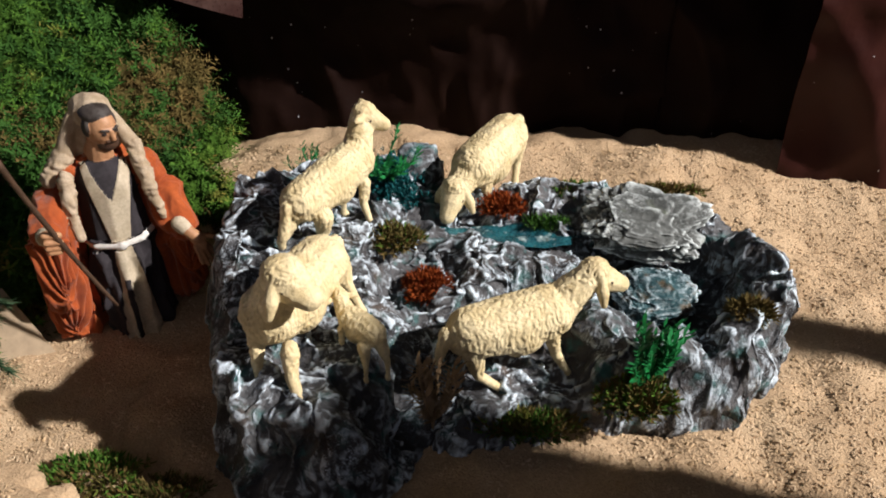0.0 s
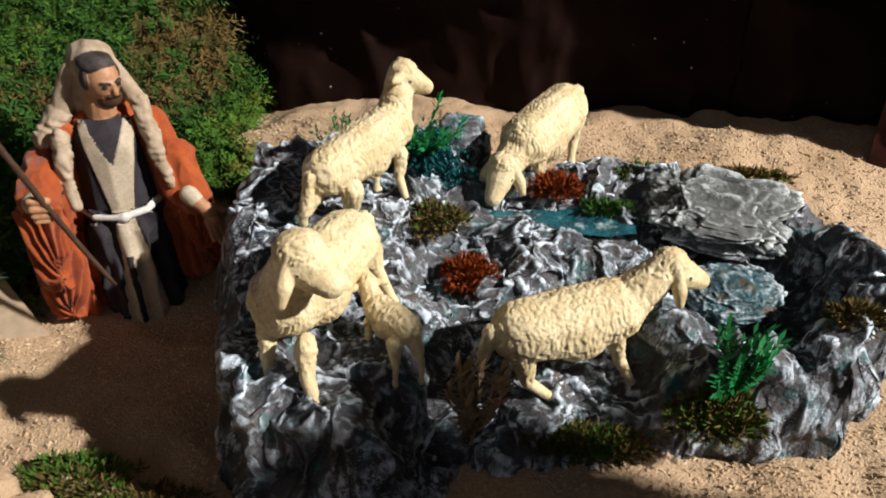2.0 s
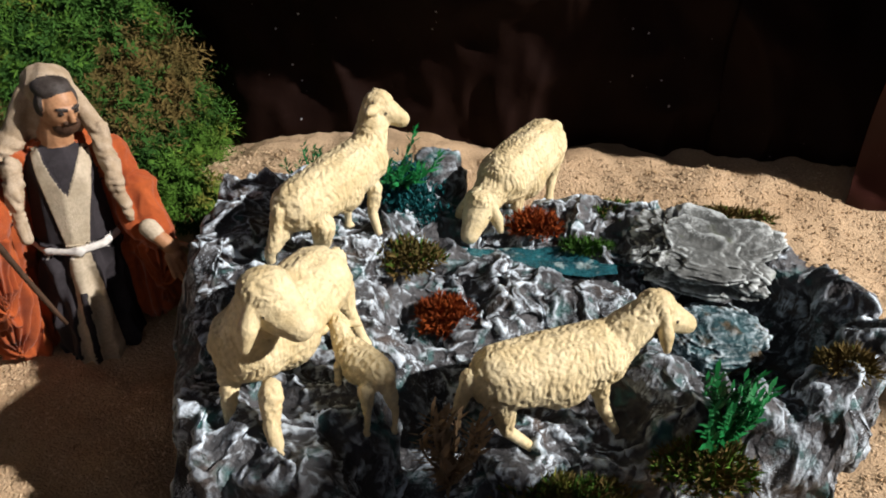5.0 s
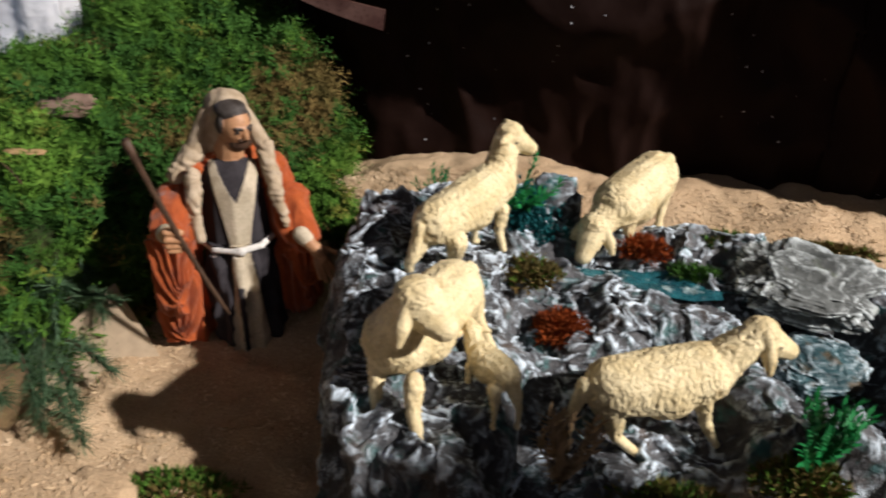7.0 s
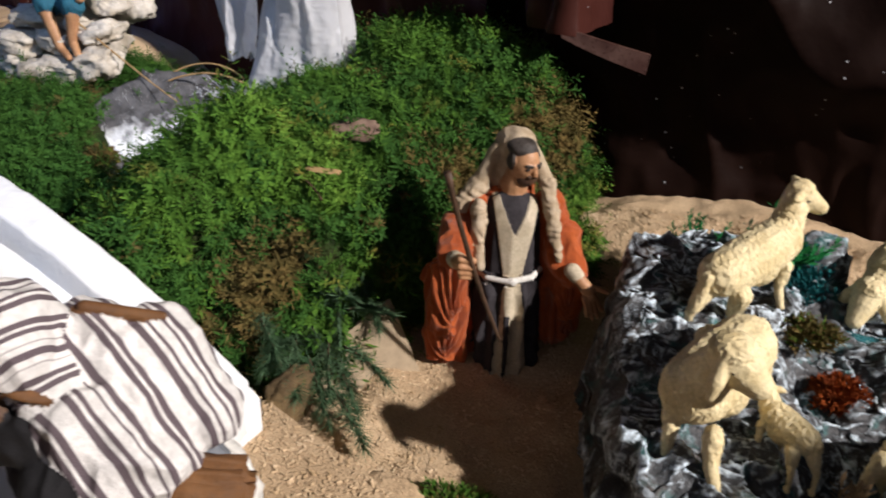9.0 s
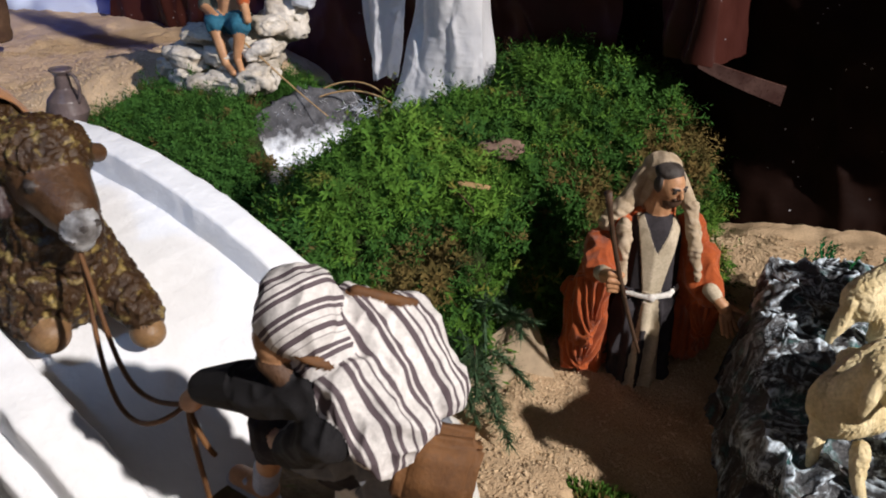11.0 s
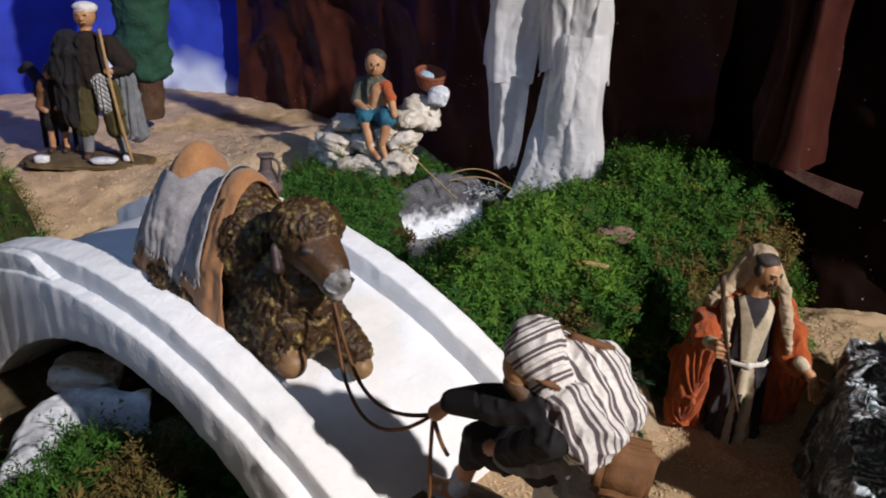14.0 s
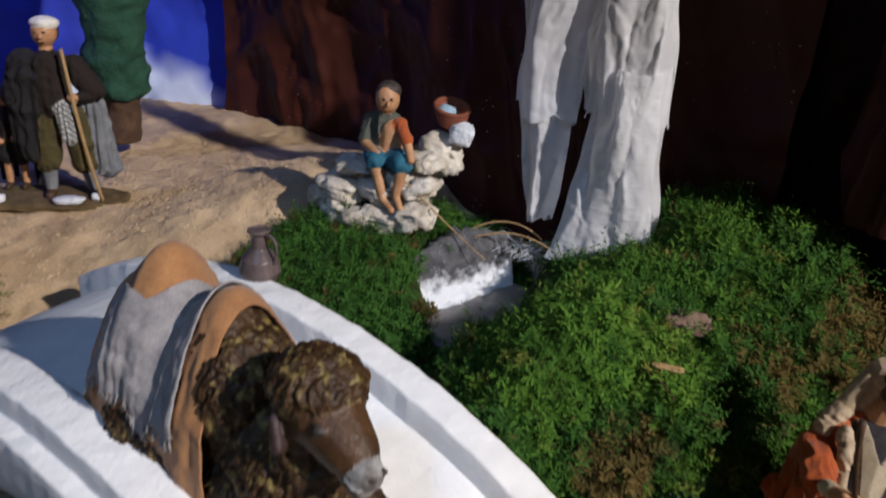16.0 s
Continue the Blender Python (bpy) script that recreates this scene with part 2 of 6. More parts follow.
PAD = pbr("camel_pad", (0.24, 0.14, 0.06), (0.17, 0.09, 0.04), 60, 0.5, 0.3, 300)
CARAMEL = pbr("caramel_cloth", (0.36, 0.17, 0.065), (0.29, 0.13, 0.05), 40, 0.85, 0.35, 700, sheen=0.2)
SHAWL = pbr("grey_shawl", (0.33, 0.31, 0.31), (0.22, 0.205, 0.21), 60, 0.9, 0.4, 900)
STONE = pbr("pale_stone", (0.66, 0.61, 0.54), (0.44, 0.38, 0.30), 26, 0.85, 0.8, 150, c3=(0.13, 0.11, 0.07), dist=0.003)
BASE = pbr("brown_base", (0.085, 0.055, 0.025), (0.15, 0.10, 0.045), 40, 0.9, 0.8, 200, c3=(0.08, 0.10, 0.02), dist=0.003)
CARD = pbr("beige_board", (0.40, 0.31, 0.21), (0.34, 0.26, 0.17), 12, 0.85, 0.2, 200)
TREE_GREEN = pbr("dark_green_felt", (0.012, 0.055, 0.035), (0.02, 0.075, 0.045), 25, 0.95, 0.9, 160, dist=0.004)
BARK = pbr("brown_bark", (0.10, 0.055, 0.03), (0.06, 0.03, 0.018), 40, 0.9, 0.8, 160, dist=0.004)
JUG = pbr("glazed_clay", (0.075, 0.055, 0.055), (0.12, 0.09, 0.085), 40, 0.35, 0.2, 200, c3=(0.45, 0.42, 0.40), lo3=0.66, hi3=0.7)
WICKER = pbr("red_wicker", (0.25, 0.07, 0.035), (0.16, 0.045, 0.02), 80, 0.7, 0.5, 400)
FROST = pbr("frosted_snow", (0.72, 0.75, 0.80), (0.50, 0.53, 0.58), 30, 0.6, 0.6, 200, c3=(0.50, 0.52, 0.56), dist=0.003)
POOL = pbr("pool_bed", (0.24, 0.21, 0.19), (0.17, 0.155, 0.15), 12, 0.35, 0.4, 120, spec=0.5)
blotches(ROCK, (0.075, 0.058, 0.048), 16, 0.56, 0.70)
drybrush(ROCK, (0.66, 0.77, 0.86), 0.504, 0.566, 0.16)
drybrush(TEAL_ROCK, (0.58, 0.70, 0.76), 0.506, 0.57, 0.16)
drybrush(SLAB, (0.60, 0.66, 0.66), 0.508, 0.575, 0.18)


def film_material():
    """Thin crumpled plastic film, frosted white, half clear."""
    m = pbr("plastic_film", (0.92, 0.92, 0.94), (0.82, 0.83, 0.87), 12, 0.36, 0.35, 110, spec=0.4, dist=0.003, grainy=0.25)
    nt = m.node_tree
    bs = nt.nodes["Principled BSDF"]
    out = nt.nodes["Material Output"]
    tr = nt.nodes.new("ShaderNodeBsdfTransparent")
    tl = nt.nodes.new("ShaderNodeBsdfTranslucent")
    tl.inputs[0].default_value = (0.9, 0.9, 0.92, 1)
    a, b = nt.nodes.new("ShaderNodeMixShader"), nt.nodes.new("ShaderNodeMixShader")
    a.inputs[0].default_value, b.inputs[0].default_value = 0.36, 0.16
    nt.links.new(bs.outputs[0], a.inputs[1])
    nt.links.new(tl.outputs[0], a.inputs[2])
    nt.links.new(a.outputs[0], b.inputs[1])
    nt.links.new(tr.outputs[0], b.inputs[2])
    nt.links.new(b.outputs[0], out.inputs[0])
    return m


FILM = film_material()


def striped(name, dark, light, axis, scale, rough=0.9):
    """Woven stripes of uneven width across one direction."""
    m = pbr(name, light, tuple(c * 0.9 for c in light), 40, rough, 0.3, 900, spec=0.15)
    nt = m.node_tree
    tc = nt.nodes.new("ShaderNodeTexCoord")
    dot = nt.nodes.new("ShaderNodeVectorMath")
    dot.operation = "DOT_PRODUCT"
    dot.inputs[1].default_value = axis
    nt.links.new(tc.outputs["Object"], dot.inputs[0])
    outs = []
    for k, ph in ((1.0, 0.0), (2.63, 1.3)):
        mu = nt.nodes.new("ShaderNodeMath")
        mu.operation = "MULTIPLY_ADD"
        mu.inputs[1].default_value, mu.inputs[2].default_value = scale * k * 6.283, ph
        nt.links.new(dot.outputs["Value"], mu.inputs[0])
        s = nt.nodes.new("ShaderNodeMath")
        s.operation = "SINE"
        nt.links.new(mu.outputs[0], s.inputs[0])
        outs.append(s.outputs[0])
    ad = nt.nodes.new("ShaderNodeMath")
    ad.operation = "ADD"
    nt.links.new(outs[0], ad.inputs[0])
    nt.links.new(outs[1], ad.inputs[1])
    return overlay(m, map_range(nt, ad.outputs[0], 0.15, 0.4), dark)


STRIPES = striped("striped_cotton", (0.11, 0.085, 0.095), (0.72, 0.69, 0.67), (0.30, 0.93, 0.16), 68)
STRIPES_HEAD = striped("striped_headcloth", (0.11, 0.085, 0.095), (0.72, 0.69, 0.67), (-0.70, 0.30, 0.65), 85)
CHECK = striped("checked_cloth", (0.03, 0.035, 0.045), (0.5, 0.5, 0.5), (0.7, 0.0, 0.7), 140)


# ---- mesh helpers ----
def link(name, mesh, mats, parent=None, label="", shade=True):
    ob = new(name, mesh)
    for m in mats if isinstance(mats, (list, tuple)) else [mats]:
        mesh.materials.append(m)
    if shade:
        mesh.shade_smooth()
    if parent:
        ob.parent = parent
    if label:
        ob["label"] = label
    return ob


def from_arrays(name, verts, faces):
    me = bpy.data.meshes.new(name)
    me.from_pydata([tuple(v) for v in verts], [], [tuple(int(i) for i in f) for f in faces])
    me.update()
    return me


def part(name, bm, material, parent=None, label="", shade=True):
    """Links a bmesh as one mesh object."""
    me = bpy.data.meshes.new(name)
    bmesh.ops.recalc_face_normals(bm, faces=bm.faces)
    bm.to_mesh(me)
    bm.free()
    return link(name, me, material, parent, label, shade)


def grid(nx, ny):
    i = np.arange((nx - 1) * (ny - 1))
    a = i // (nx - 1) * nx + i % (nx - 1)
    return np.stack([a, a + 1, a + nx + 1, a + nx], 1)


def sheet(xs, ys, h):
    X, Y = np.meshgrid(xs, ys)
    return np.stack([X.ravel(), Y.ravel(), h(X.ravel(), Y.ravel())], 1), grid(len(xs), len(ys))


def tube(bm, pts, radii, seg=8):
    """A round bar through the points, closed at the ends."""
    pts = [Vector(p) for p in pts]
    if isinstance(radii, (int, float)):
        radii = [radii] * len(pts)
    rings = []
    for i, p in enumerate(pts):
        d = (pts[min(i + 1, len(pts) - 1)] - pts[max(i - 1, 0)]).normalized()
        a = d.orthogonal().normalized() if i == 0 else (rings_a - d * rings_a.dot(d)).normalized()
        rings_a = a
        b = d.cross(a)
        rings.append([bm.verts.new(p + radii[i] * (math.cos(6.2832 * k / seg) * a + math.sin(6.2832 * k / seg) * b)) for k in range(seg)])
    for r, s in zip(rings, rings[1:]):
        for k in range(seg):
            bm.faces.new((r[k], r[(k + 1) % seg], s[(k + 1) % seg], s[k]))
    bm.faces.new(rings[0][::-1])
    bm.faces.new(rings[-1])
    return bm


def bez(a, b, c, d, n=16):
    a, b, c, d = (Vector(v) for v in (a, b, c, d))
    return [a * (1 - t) ** 3 + 3 * b * t * (1 - t) ** 2 + 3 * c * t * t * (1 - t) + d * t ** 3 for t in (i / (n - 1) for i in range(n))]


def tufts(name, points, normals, n_frond, length, width, mats, seed, up=0.5, spread=0.9, parent=None, label=""):
    """Feathery sprigs: bent tapering blades round each point, joined into one mesh."""
    rng = np.random.default_rng(seed)
    P = np.repeat(points, n_frond, 0)
    N = np.repeat(normals, n_frond, 0)
    k = len(P)
    d = N * 1.0 + rng.normal(0, spread, (k, 3)) * 0.6 + np.array([0, 0, up])
    d /= np.linalg.norm(d, axis=1, keepdims=True)
    side = np.cross(d, rng.normal(0, 1, (k, 3)))
    side /= np.linalg.norm(side, axis=1, keepdims=True) + 1e-9
    bend = np.cross(d, side)
    L = length * rng.uniform(0.5, 1.25, (k, 1))
    Wd = width * rng.uniform(0.6, 1.3, (k, 1))
    b = bend * L * rng.uniform(-0.45, 0.45, (k, 1))
    m1, tip = P + d * L * 0.55 + b * 0.3, P + d * L + b
    V = np.stack([P - side * Wd * 0.4, P + side * Wd * 0.4, m1 - side * Wd * 0.5, m1 + side * Wd * 0.5, tip], 1).reshape(-1, 3)
    o = np.arange(k)[:, None] * 5
    quads = o + np.array([[0, 1, 3, 2]])
    tris = o + np.array([[2, 3, 4]])
    me = from_arrays(name, V, [*quads.tolist(), *tris.tolist()])
    ob = link(name, me, mats, parent, label)
    if isinstance(mats, (list, tuple)) and len(mats) > 1:
        pick = (vnoise(P, 14, seed) + rng.normal(0, 0.35, k) > 0.35).astype(int)
        me.polygons.foreach_set("material_index", np.concatenate([pick, pick]).astype(np.int32))
    return ob


def sprigs(name, P, N, length, mats, seed, leaves=14, parent=None):
    """Feathery moss shoots: leaflets in turn round a bent stem, joined into one mesh."""
    rng = np.random.default_rng(seed)
    k = len(P)
    lean = np.stack([vnoise(P, 16, seed), vnoise(P, 16, seed + 1), 0 * P[:, 0]], 1) * 0.6
    d = N * 0.8 + np.array([0, 0, 0.35]) + lean + rng.normal(0, 0.55, (k, 3))
    d /= np.linalg.norm(d, axis=1, keepdims=True)
    c = rng.normal(0, 0.5, (k, 3)) + np.array([0, 0, -0.25])
    L = (length * (1.0 + 0.5 * vnoise(P, 26, seed + 2)) * rng.uniform(0.5, 1.35, k))[:, None]
    a = np.cross(d, rng.normal(0, 1, (k, 3)))
    a /= np.linalg.norm(a, axis=1, keepdims=True) + 1e-9
    b = np.cross(d, a)
    out = []
    for i in range(leaves):
        t = (i + 0.6) / leaves
        pos = P + d * L * t + c * L * t * t * 0.5
        T = d + c * t
        T /= np.linalg.norm(T, axis=1, keepdims=True)
        g = (i * 2.4 + rng.uniform(-0.5, 0.5, k))[:, None]
        sd = np.cos(g) * a + np.sin(g) * b
        q = 0.55 * T + 0.95 * sd
        ll = L * (0.44 - 0.26 * t) * rng.uniform(0.7, 1.2, (k, 1))
        wv = np.cross(q, T)
        wv /= np.linalg.norm(wv, axis=1, keepdims=True) + 1e-9
        wv = wv * L * 0.030
        out.append(np.stack([pos, pos + q * ll * 0.5 + wv, pos + q * ll, pos + q * ll * 0.5 - wv], 1))
    V = np.stack(out, 1).reshape(-1, 3)
    F = np.arange(len(V)).reshape(-1, 4)
    me = from_arrays(name, V, F.tolist())
    ob = link(name, me, mats, parent)
    f = vnoise(P, 9, seed + 3) + 0.5 * vnoise(P, 24, seed + 4) + rng.normal(0, 0.10, k)
    pick = np.digitize(f, [-0.58, 0.08, 0.56])
    pick = np.minimum(pick, len(mats) - 1)
    me.polygons.foreach_set("material_index", np.repeat(pick, leaves).astype(np.int32))
    return ob


# ---- figurine helper: blended rounded volumes in one mesh ----
def cap(p0, r0, p1, r1, mat, fx=""):
    return ("c", Vector(p0), r0, Vector(p1), r1, mat, fx)


def egg(c, r, mat, fx="", rot=(0, 0, 0)):
    return ("e", Vector(c), Vector(r), Euler([radians(a) for a in rot]).to_matrix(), None, mat, fx)


def figurine(name, prims, voxel, mats, seed=1, place=None, smooth_steps=3, repaint=None):
    """One mesh out of capsules and eggs, each with its paint and its relief."""
    bm = bmesh.new()
    for p in prims:
        if p[0] == "c":
            tmp = bmesh.new()
            for c, r in ((p[1], p[2]), (p[3], p[4])):
                bmesh.ops.create_icosphere(tmp, subdivisions=2, radius=r, matrix=Matrix.Translation(c))
            hull = bmesh.ops.convex_hull(tmp, input=tmp.verts)
            dead = [g for g in hull["geom_interior"] if isinstance(g, bmesh.types.BMVert)]
            bmesh.ops.delete(tmp, geom=dead, context="VERTS")
            t = bpy.data.meshes.new("t")
            tmp.to_mesh(t)
            tmp.free()
            bm.from_mesh(t)
            bpy.data.meshes.remove(t)
        else:
            m = Matrix.Translation(p[1]) @ p[3].to_4x4() @ Matrix.Diagonal((*p[2], 1))
            bmesh.ops.create_icosphere(bm, subdivisions=3, radius=1, matrix=m)
    me = bpy.data.meshes.new(name)
    bm.to_mesh(me)
    bm.free()
    tmp = new("t", me)
    mod = tmp.modifiers.new("r", "REMESH")
    mod.mode, mod.voxel_size = "VOXEL", voxel
    dg = bpy.context.evaluated_depsgraph_get()
    out = bpy.data.meshes.new_from_object(tmp.evaluated_get(dg))
    bpy.data.objects.remove(tmp)
    bpy.data.meshes.remove(me)
    bm = bmesh.new()
    bm.from_mesh(out)
    for _ in range(smooth_steps):
        bmesh.ops.smooth_vert(bm, verts=bm.verts, factor=0.5, use_axis_x=True, use_axis_y=True, use_axis_z=True)
    bm.normal_update()
    bm.to_mesh(out)
    V = np.array([v.co[:] for v in bm.verts])
    Nn = np.array([v.normal[:] for v in bm.verts])
    bm.free()
    best = np.full(len(V), 9.0)
    who = np.zeros(len(V), int)
    for i, p in enumerate(prims):
        if p[0] == "c":
            a, b = np.array(p[1]), np.array(p[3])
            ab = b - a
            t = np.clip((V - a) @ ab / max(ab @ ab, 1e-9), 0, 1)
            d = np.linalg.norm(V - a - t[:, None] * ab, axis=1) - (p[2] + t * (p[4] - p[2]))
        else:
            q = (V - np.array(p[1])) @ np.array(p[3])
            d = (np.linalg.norm(q / np.array(p[2]), axis=1) - 1) * min(p[2])
        near = d < best
        best[near], who[near] = d[near], i
    off = np.zeros(len(V))
    for i, p in enumerate(prims):
        s = who == i
        if not p[6] or not s.any():
            continue
        Q = V[s]
        if p[6] == "wool":
            warp = Q + 0.004 * np.stack([vnoise(Q, 90, seed), vnoise(Q, 90, seed + 5), vnoise(Q, 90, seed + 9)], 1)
            off[s] = 0.0009 * (ridged(warp * [1, 1, 0.22], 340, 2, seed) - 0.55) * 2 + 0.0003 * vnoise(Q, 80, seed + 3)
        elif p[6] == "fur":
            warp = Q + 0.008 * np.stack([vnoise(Q, 60, seed), vnoise(Q, 60, seed + 5), vnoise(Q, 60, seed + 9)], 1)
            off[s] = 0.0029 * (ridged(warp * [1, 1, 0.36], 190, 2, seed) - 0.55) * 2
        elif p[6] == "fold":
            rr = (p[2] if p[0] == "c" else min(p[2])) / 0.032
            c = np.array(p[1])
            ang = np.arctan2(Q[:, 1] - c[1], Q[:, 0] - c[0])
            off[s] = 0.0030 * np.sin(ang * 11 + 4 * vnoise(Q * [1, 1, 0.3], 26, seed)) + 0.013 * min(1.0, rr) * (ridged(Q * [1, 1, 0.3], 52, 2, seed) - 0.55)
        elif p[6] == "cloth":
            rr = p[2] if p[0] == "c" else min(p[2])
            off[s] = 0.0085 * min(1.0, rr / 0.032) * (ridged(Q * [1, 1, 0.55], 46, 2, seed) - 0.58)
        elif p[6] == "gather":
            off[s] = 0.0011 * np.sin(Q[:, 2] * 760 + Q[:, 0] * 300 + 9 * vnoise(Q, 70, seed)) * (0.5 + 0.9 * vnoise(Q, 110, seed + 2)) + 0.0024 * vnoise(Q * [1, 1, 0.3], 160, seed)
        elif p[6] == "rough":
            off[s] = 0.004 * fbm(Q, 45, 3, seed)
    mark = repaint(V, Nn) if repaint else None
    if repaint:
        own = np.array([p[5] for p in prims])[who] == "c"
        mark = mark & own
        off = np.where(mark, off * 0.6 + 0.0016, off)
    V = V + Nn * off[:, None]
    out.vertices.foreach_set("co", V.ravel().astype(np.float32))
    order = list(dict.fromkeys(p[5] for p in prims))
    slot = np.array([order.index(p[5]) for p in prims])[who]
    if repaint:
        slot = np.where(mark, order.index("l"), slot)
    for poly in out.polygons:
        poly.material_index = int(slot[poly.vertices[0]])
    out.update()
    out.name = name
    ob = link(name, out, [mats[k] for k in order])
    if place:
        ob.matrix_world = place
    return ob


# ---- the ground ----
def dome(x, y, cx, cy, rl, rr, rf, rb, h, p=3.0):
    d = np.sqrt(((x - cx) / np.where(x < cx, rl, rr)) ** 2 + ((y - cy) / np.where(y < cy, rf, rb)) ** 2)
    return h * (1 - np.clip(d, 0, 1.6) ** p)


def smax(a, b, k=0.03):
    h = np.clip(0.5 + 0.5 * (a - b) / k, 0, 1)
    return b * (1 - h) + a * h + k * h * (1 - h)


def ground_height(x, y):
    P = flat3(x, y)
    z = 0.012 * fbm(P, 5, 3, 3) + 0.008 * fbm(P, 20, 3, 8) + 0.0024 * fbm(P, 90, 2, 9)
    z = z + (0.058 + 0.022 * smooth(0.05, 0.3, x)) * smooth(0.92, 1.12, y) * smooth(-0.6, -0.2, x) * (1 + 0.3 * vnoise(P, 7, 4))
    z = smax(z, dome(x, y, -2.0, 1.15, 0.95, 0.74, 0.68, 0.9, 0.092, 6.0) + 0.008 * fbm(P, 9, 3, 5) + 0.005 * fbm(P, 34, 3, 6), 0.05)
    rise = np.sqrt(((x + 1.38) / np.where(x < -1.38, 0.34, 0.17)) ** 2 + ((y - 1.12) / np.where(y < 1.12, 0.42, 0.6)) ** 2)
    z = z + 0.125 * np.exp(-1.5 * rise ** 2)
    z = z - 0.06 * smooth(-0.72, -0.95, x) * smooth(0.62, 0.35, y) * smooth(-1.6, -1.3, x)
    return z


xs, ys = np.arange(-2.9, 0.9001, 0.008), np.arange(-0.35, 1.78, 0.008)
V, F = sheet(xs, ys, ground_height)
ground = tagged(link("ground", from_arrays("ground", V, F), SAND), "sawdust strewn over the uneven display ground", "ground", kind="structure")
V, F = sheet(np.array([-60, -3, 1.5, 60.0]), np.array([-60, -0.5, 2, 60.0]), lambda x, y: np.full(x.shape, -0.16))
tagged(link("floor", from_arrays("floor", V, F), SOIL), "dark floor of the room round the display", "floor", kind="structure")

V, F = sheet(np.arange(-1.62, -0.71, 0.01), np.arange(-0.2, 0.60, 0.01), lambda x, y: ground_height(x, y) + 0.004 + 0.006 * fbm(flat3(x, y), 30, 3, 2))
tagged(link("ground", from_arrays("ground", V, F), SOIL), "dark soil of the stream bed under the bridge", "ground", kind="structure")

# sawdust-covered board in front of the bridge
BOARD = [(-0.555, 0.560), (-0.215, 0.418), (-0.20, 0.0), (-0.70, 0.0), (-0.655, 0.40)]
bm = bmesh.new()
bm.faces.new([bm.verts.new((x, y, -0.03)) for x, y in BOARD])
r = bmesh.ops.extrude_face_region(bm, geom=bm.faces[:])
bmesh.ops.translate(bm, vec=(0, 0, 0.088), verts=[g for g in r["geom"] if isinstance(g, bmesh.types.BMVert)])
bmesh.ops.bevel(bm, geom=bm.edges[:], offset=0.003, segments=2, affect="EDGES")
tagged(part("platform_board", bm, SAND, shade=False), "low board covered in sawdust in front of the bridge", "board")

# sawdust chips
rng = np.random.default_rng(5)
k = 54000
cx = np.concatenate([rng.uniform(-0.66, 0.75, k * 2 // 3), rng.uniform(-2.1, -1.1, k - k * 2 // 3)])
cy = np.concatenate([rng.uniform(0.3, 1.15, k * 2 // 3), rng.uniform(0.45, 1.4, k - k * 2 // 3)])
cz = ground_height(cx, cy)
on_board = (cy < 0.555 - 0.418 * (cx + 0.555)) & (cx < -0.22) & (cx > -0.64)
cz = np.where(on_board, 0.0585, cz)
C = np.stack([cx, cy, cz + 0.0008], 1)
ang = rng.uniform(0, 6.28, k)
u = np.stack([np.cos(ang), np.sin(ang), rng.normal(0, 0.35, k)], 1) * rng.uniform(0.0009, 0.0031, (k, 1))
w = np.stack([-np.sin(ang), np.cos(ang), rng.normal(0, 0.35, k)], 1) * rng.uniform(0.0005, 0.0013, (k, 1))
up = np.array([0, 0, 0.0009])
V = np.stack([C - u - w, C + u - w, C + u + w, C - u + w, C + up], 1).reshape(-1, 3)
o = np.arange(k)[:, None] * 5
F = np.concatenate([o + np.array([[0, 1, 4]]), o + np.array([[1, 2, 4]]), o + np.array([[2, 3, 4]]), o + np.array([[3, 0, 4]])])
tagged(link("sawdust_chips", from_arrays("sawdust_chips", V, F), CHIP, shade=False), "loose pale sawdust chips on the ground", "sawdust", kind="stuff")

# ---- brown plastic sheet behind ----
def wall_sheet(name, path, z0, z1, amp, seed, material, label, nx=260, nz=150, folds=1.0):
    path = np.array(path, float)
    seg = np.r_[0, np.cumsum(np.linalg.norm(np.diff(path, axis=0), axis=1))]
    s = np.linspace(0, seg[-1], nx)
    X, Y = np.interp(s, seg, path[:, 0]), np.interp(s, seg, path[:, 1])
    tx, ty = np.gradient(X), np.gradient(Y)
    ln = np.hypot(tx, ty)
    z = np.linspace(z0, z1, nz)
    S, Z = np.meshgrid(s, z)
    P = np.stack([S.ravel(), Z.ravel() * 0.75, np.zeros(S.size)], 1)
    tilt = np.stack([P[:, 0] + 0.35 * P[:, 1], P[:, 1] - 0.2 * P[:, 0], P[:, 2]], 1)
    crease = lambda q, k, n: 0.45 - np.abs(vnoise(q, k, seed + n))
    warp = tilt + 0.05 * np.stack([vnoise(tilt, 4, seed + 21), vnoise(tilt, 4, seed + 22), 0 * P[:, 0]], 1)
    d = amp * (1.5 * crease(warp, 2.3, 1) + 0.9 * crease(warp * [1.5, 0.8, 1], 4.7, 3) + 0.45 * crease(warp, 10, 5) + 0.22 * crease(warp, 23, 7))
    d = d + folds * amp * 0.7 * (1 - np.abs(np.sin(S.ravel() * 3.7 + 1.5 * Z.ravel() + 1.6 * vnoise(P, 2.2, seed + 9)))) ** 4
    nxv, nyv = np.tile(ty / ln, nz), np.tile(-tx / ln, nz)
    V = np.stack([np.tile(X, nz) + nxv * d, np.tile(Y, nz) + nyv * d, Z.ravel()], 1)
    return tagged(link(name, from_arrays(name, V, grid(nx, nz)), material), label, "backdrop", kind="structure")


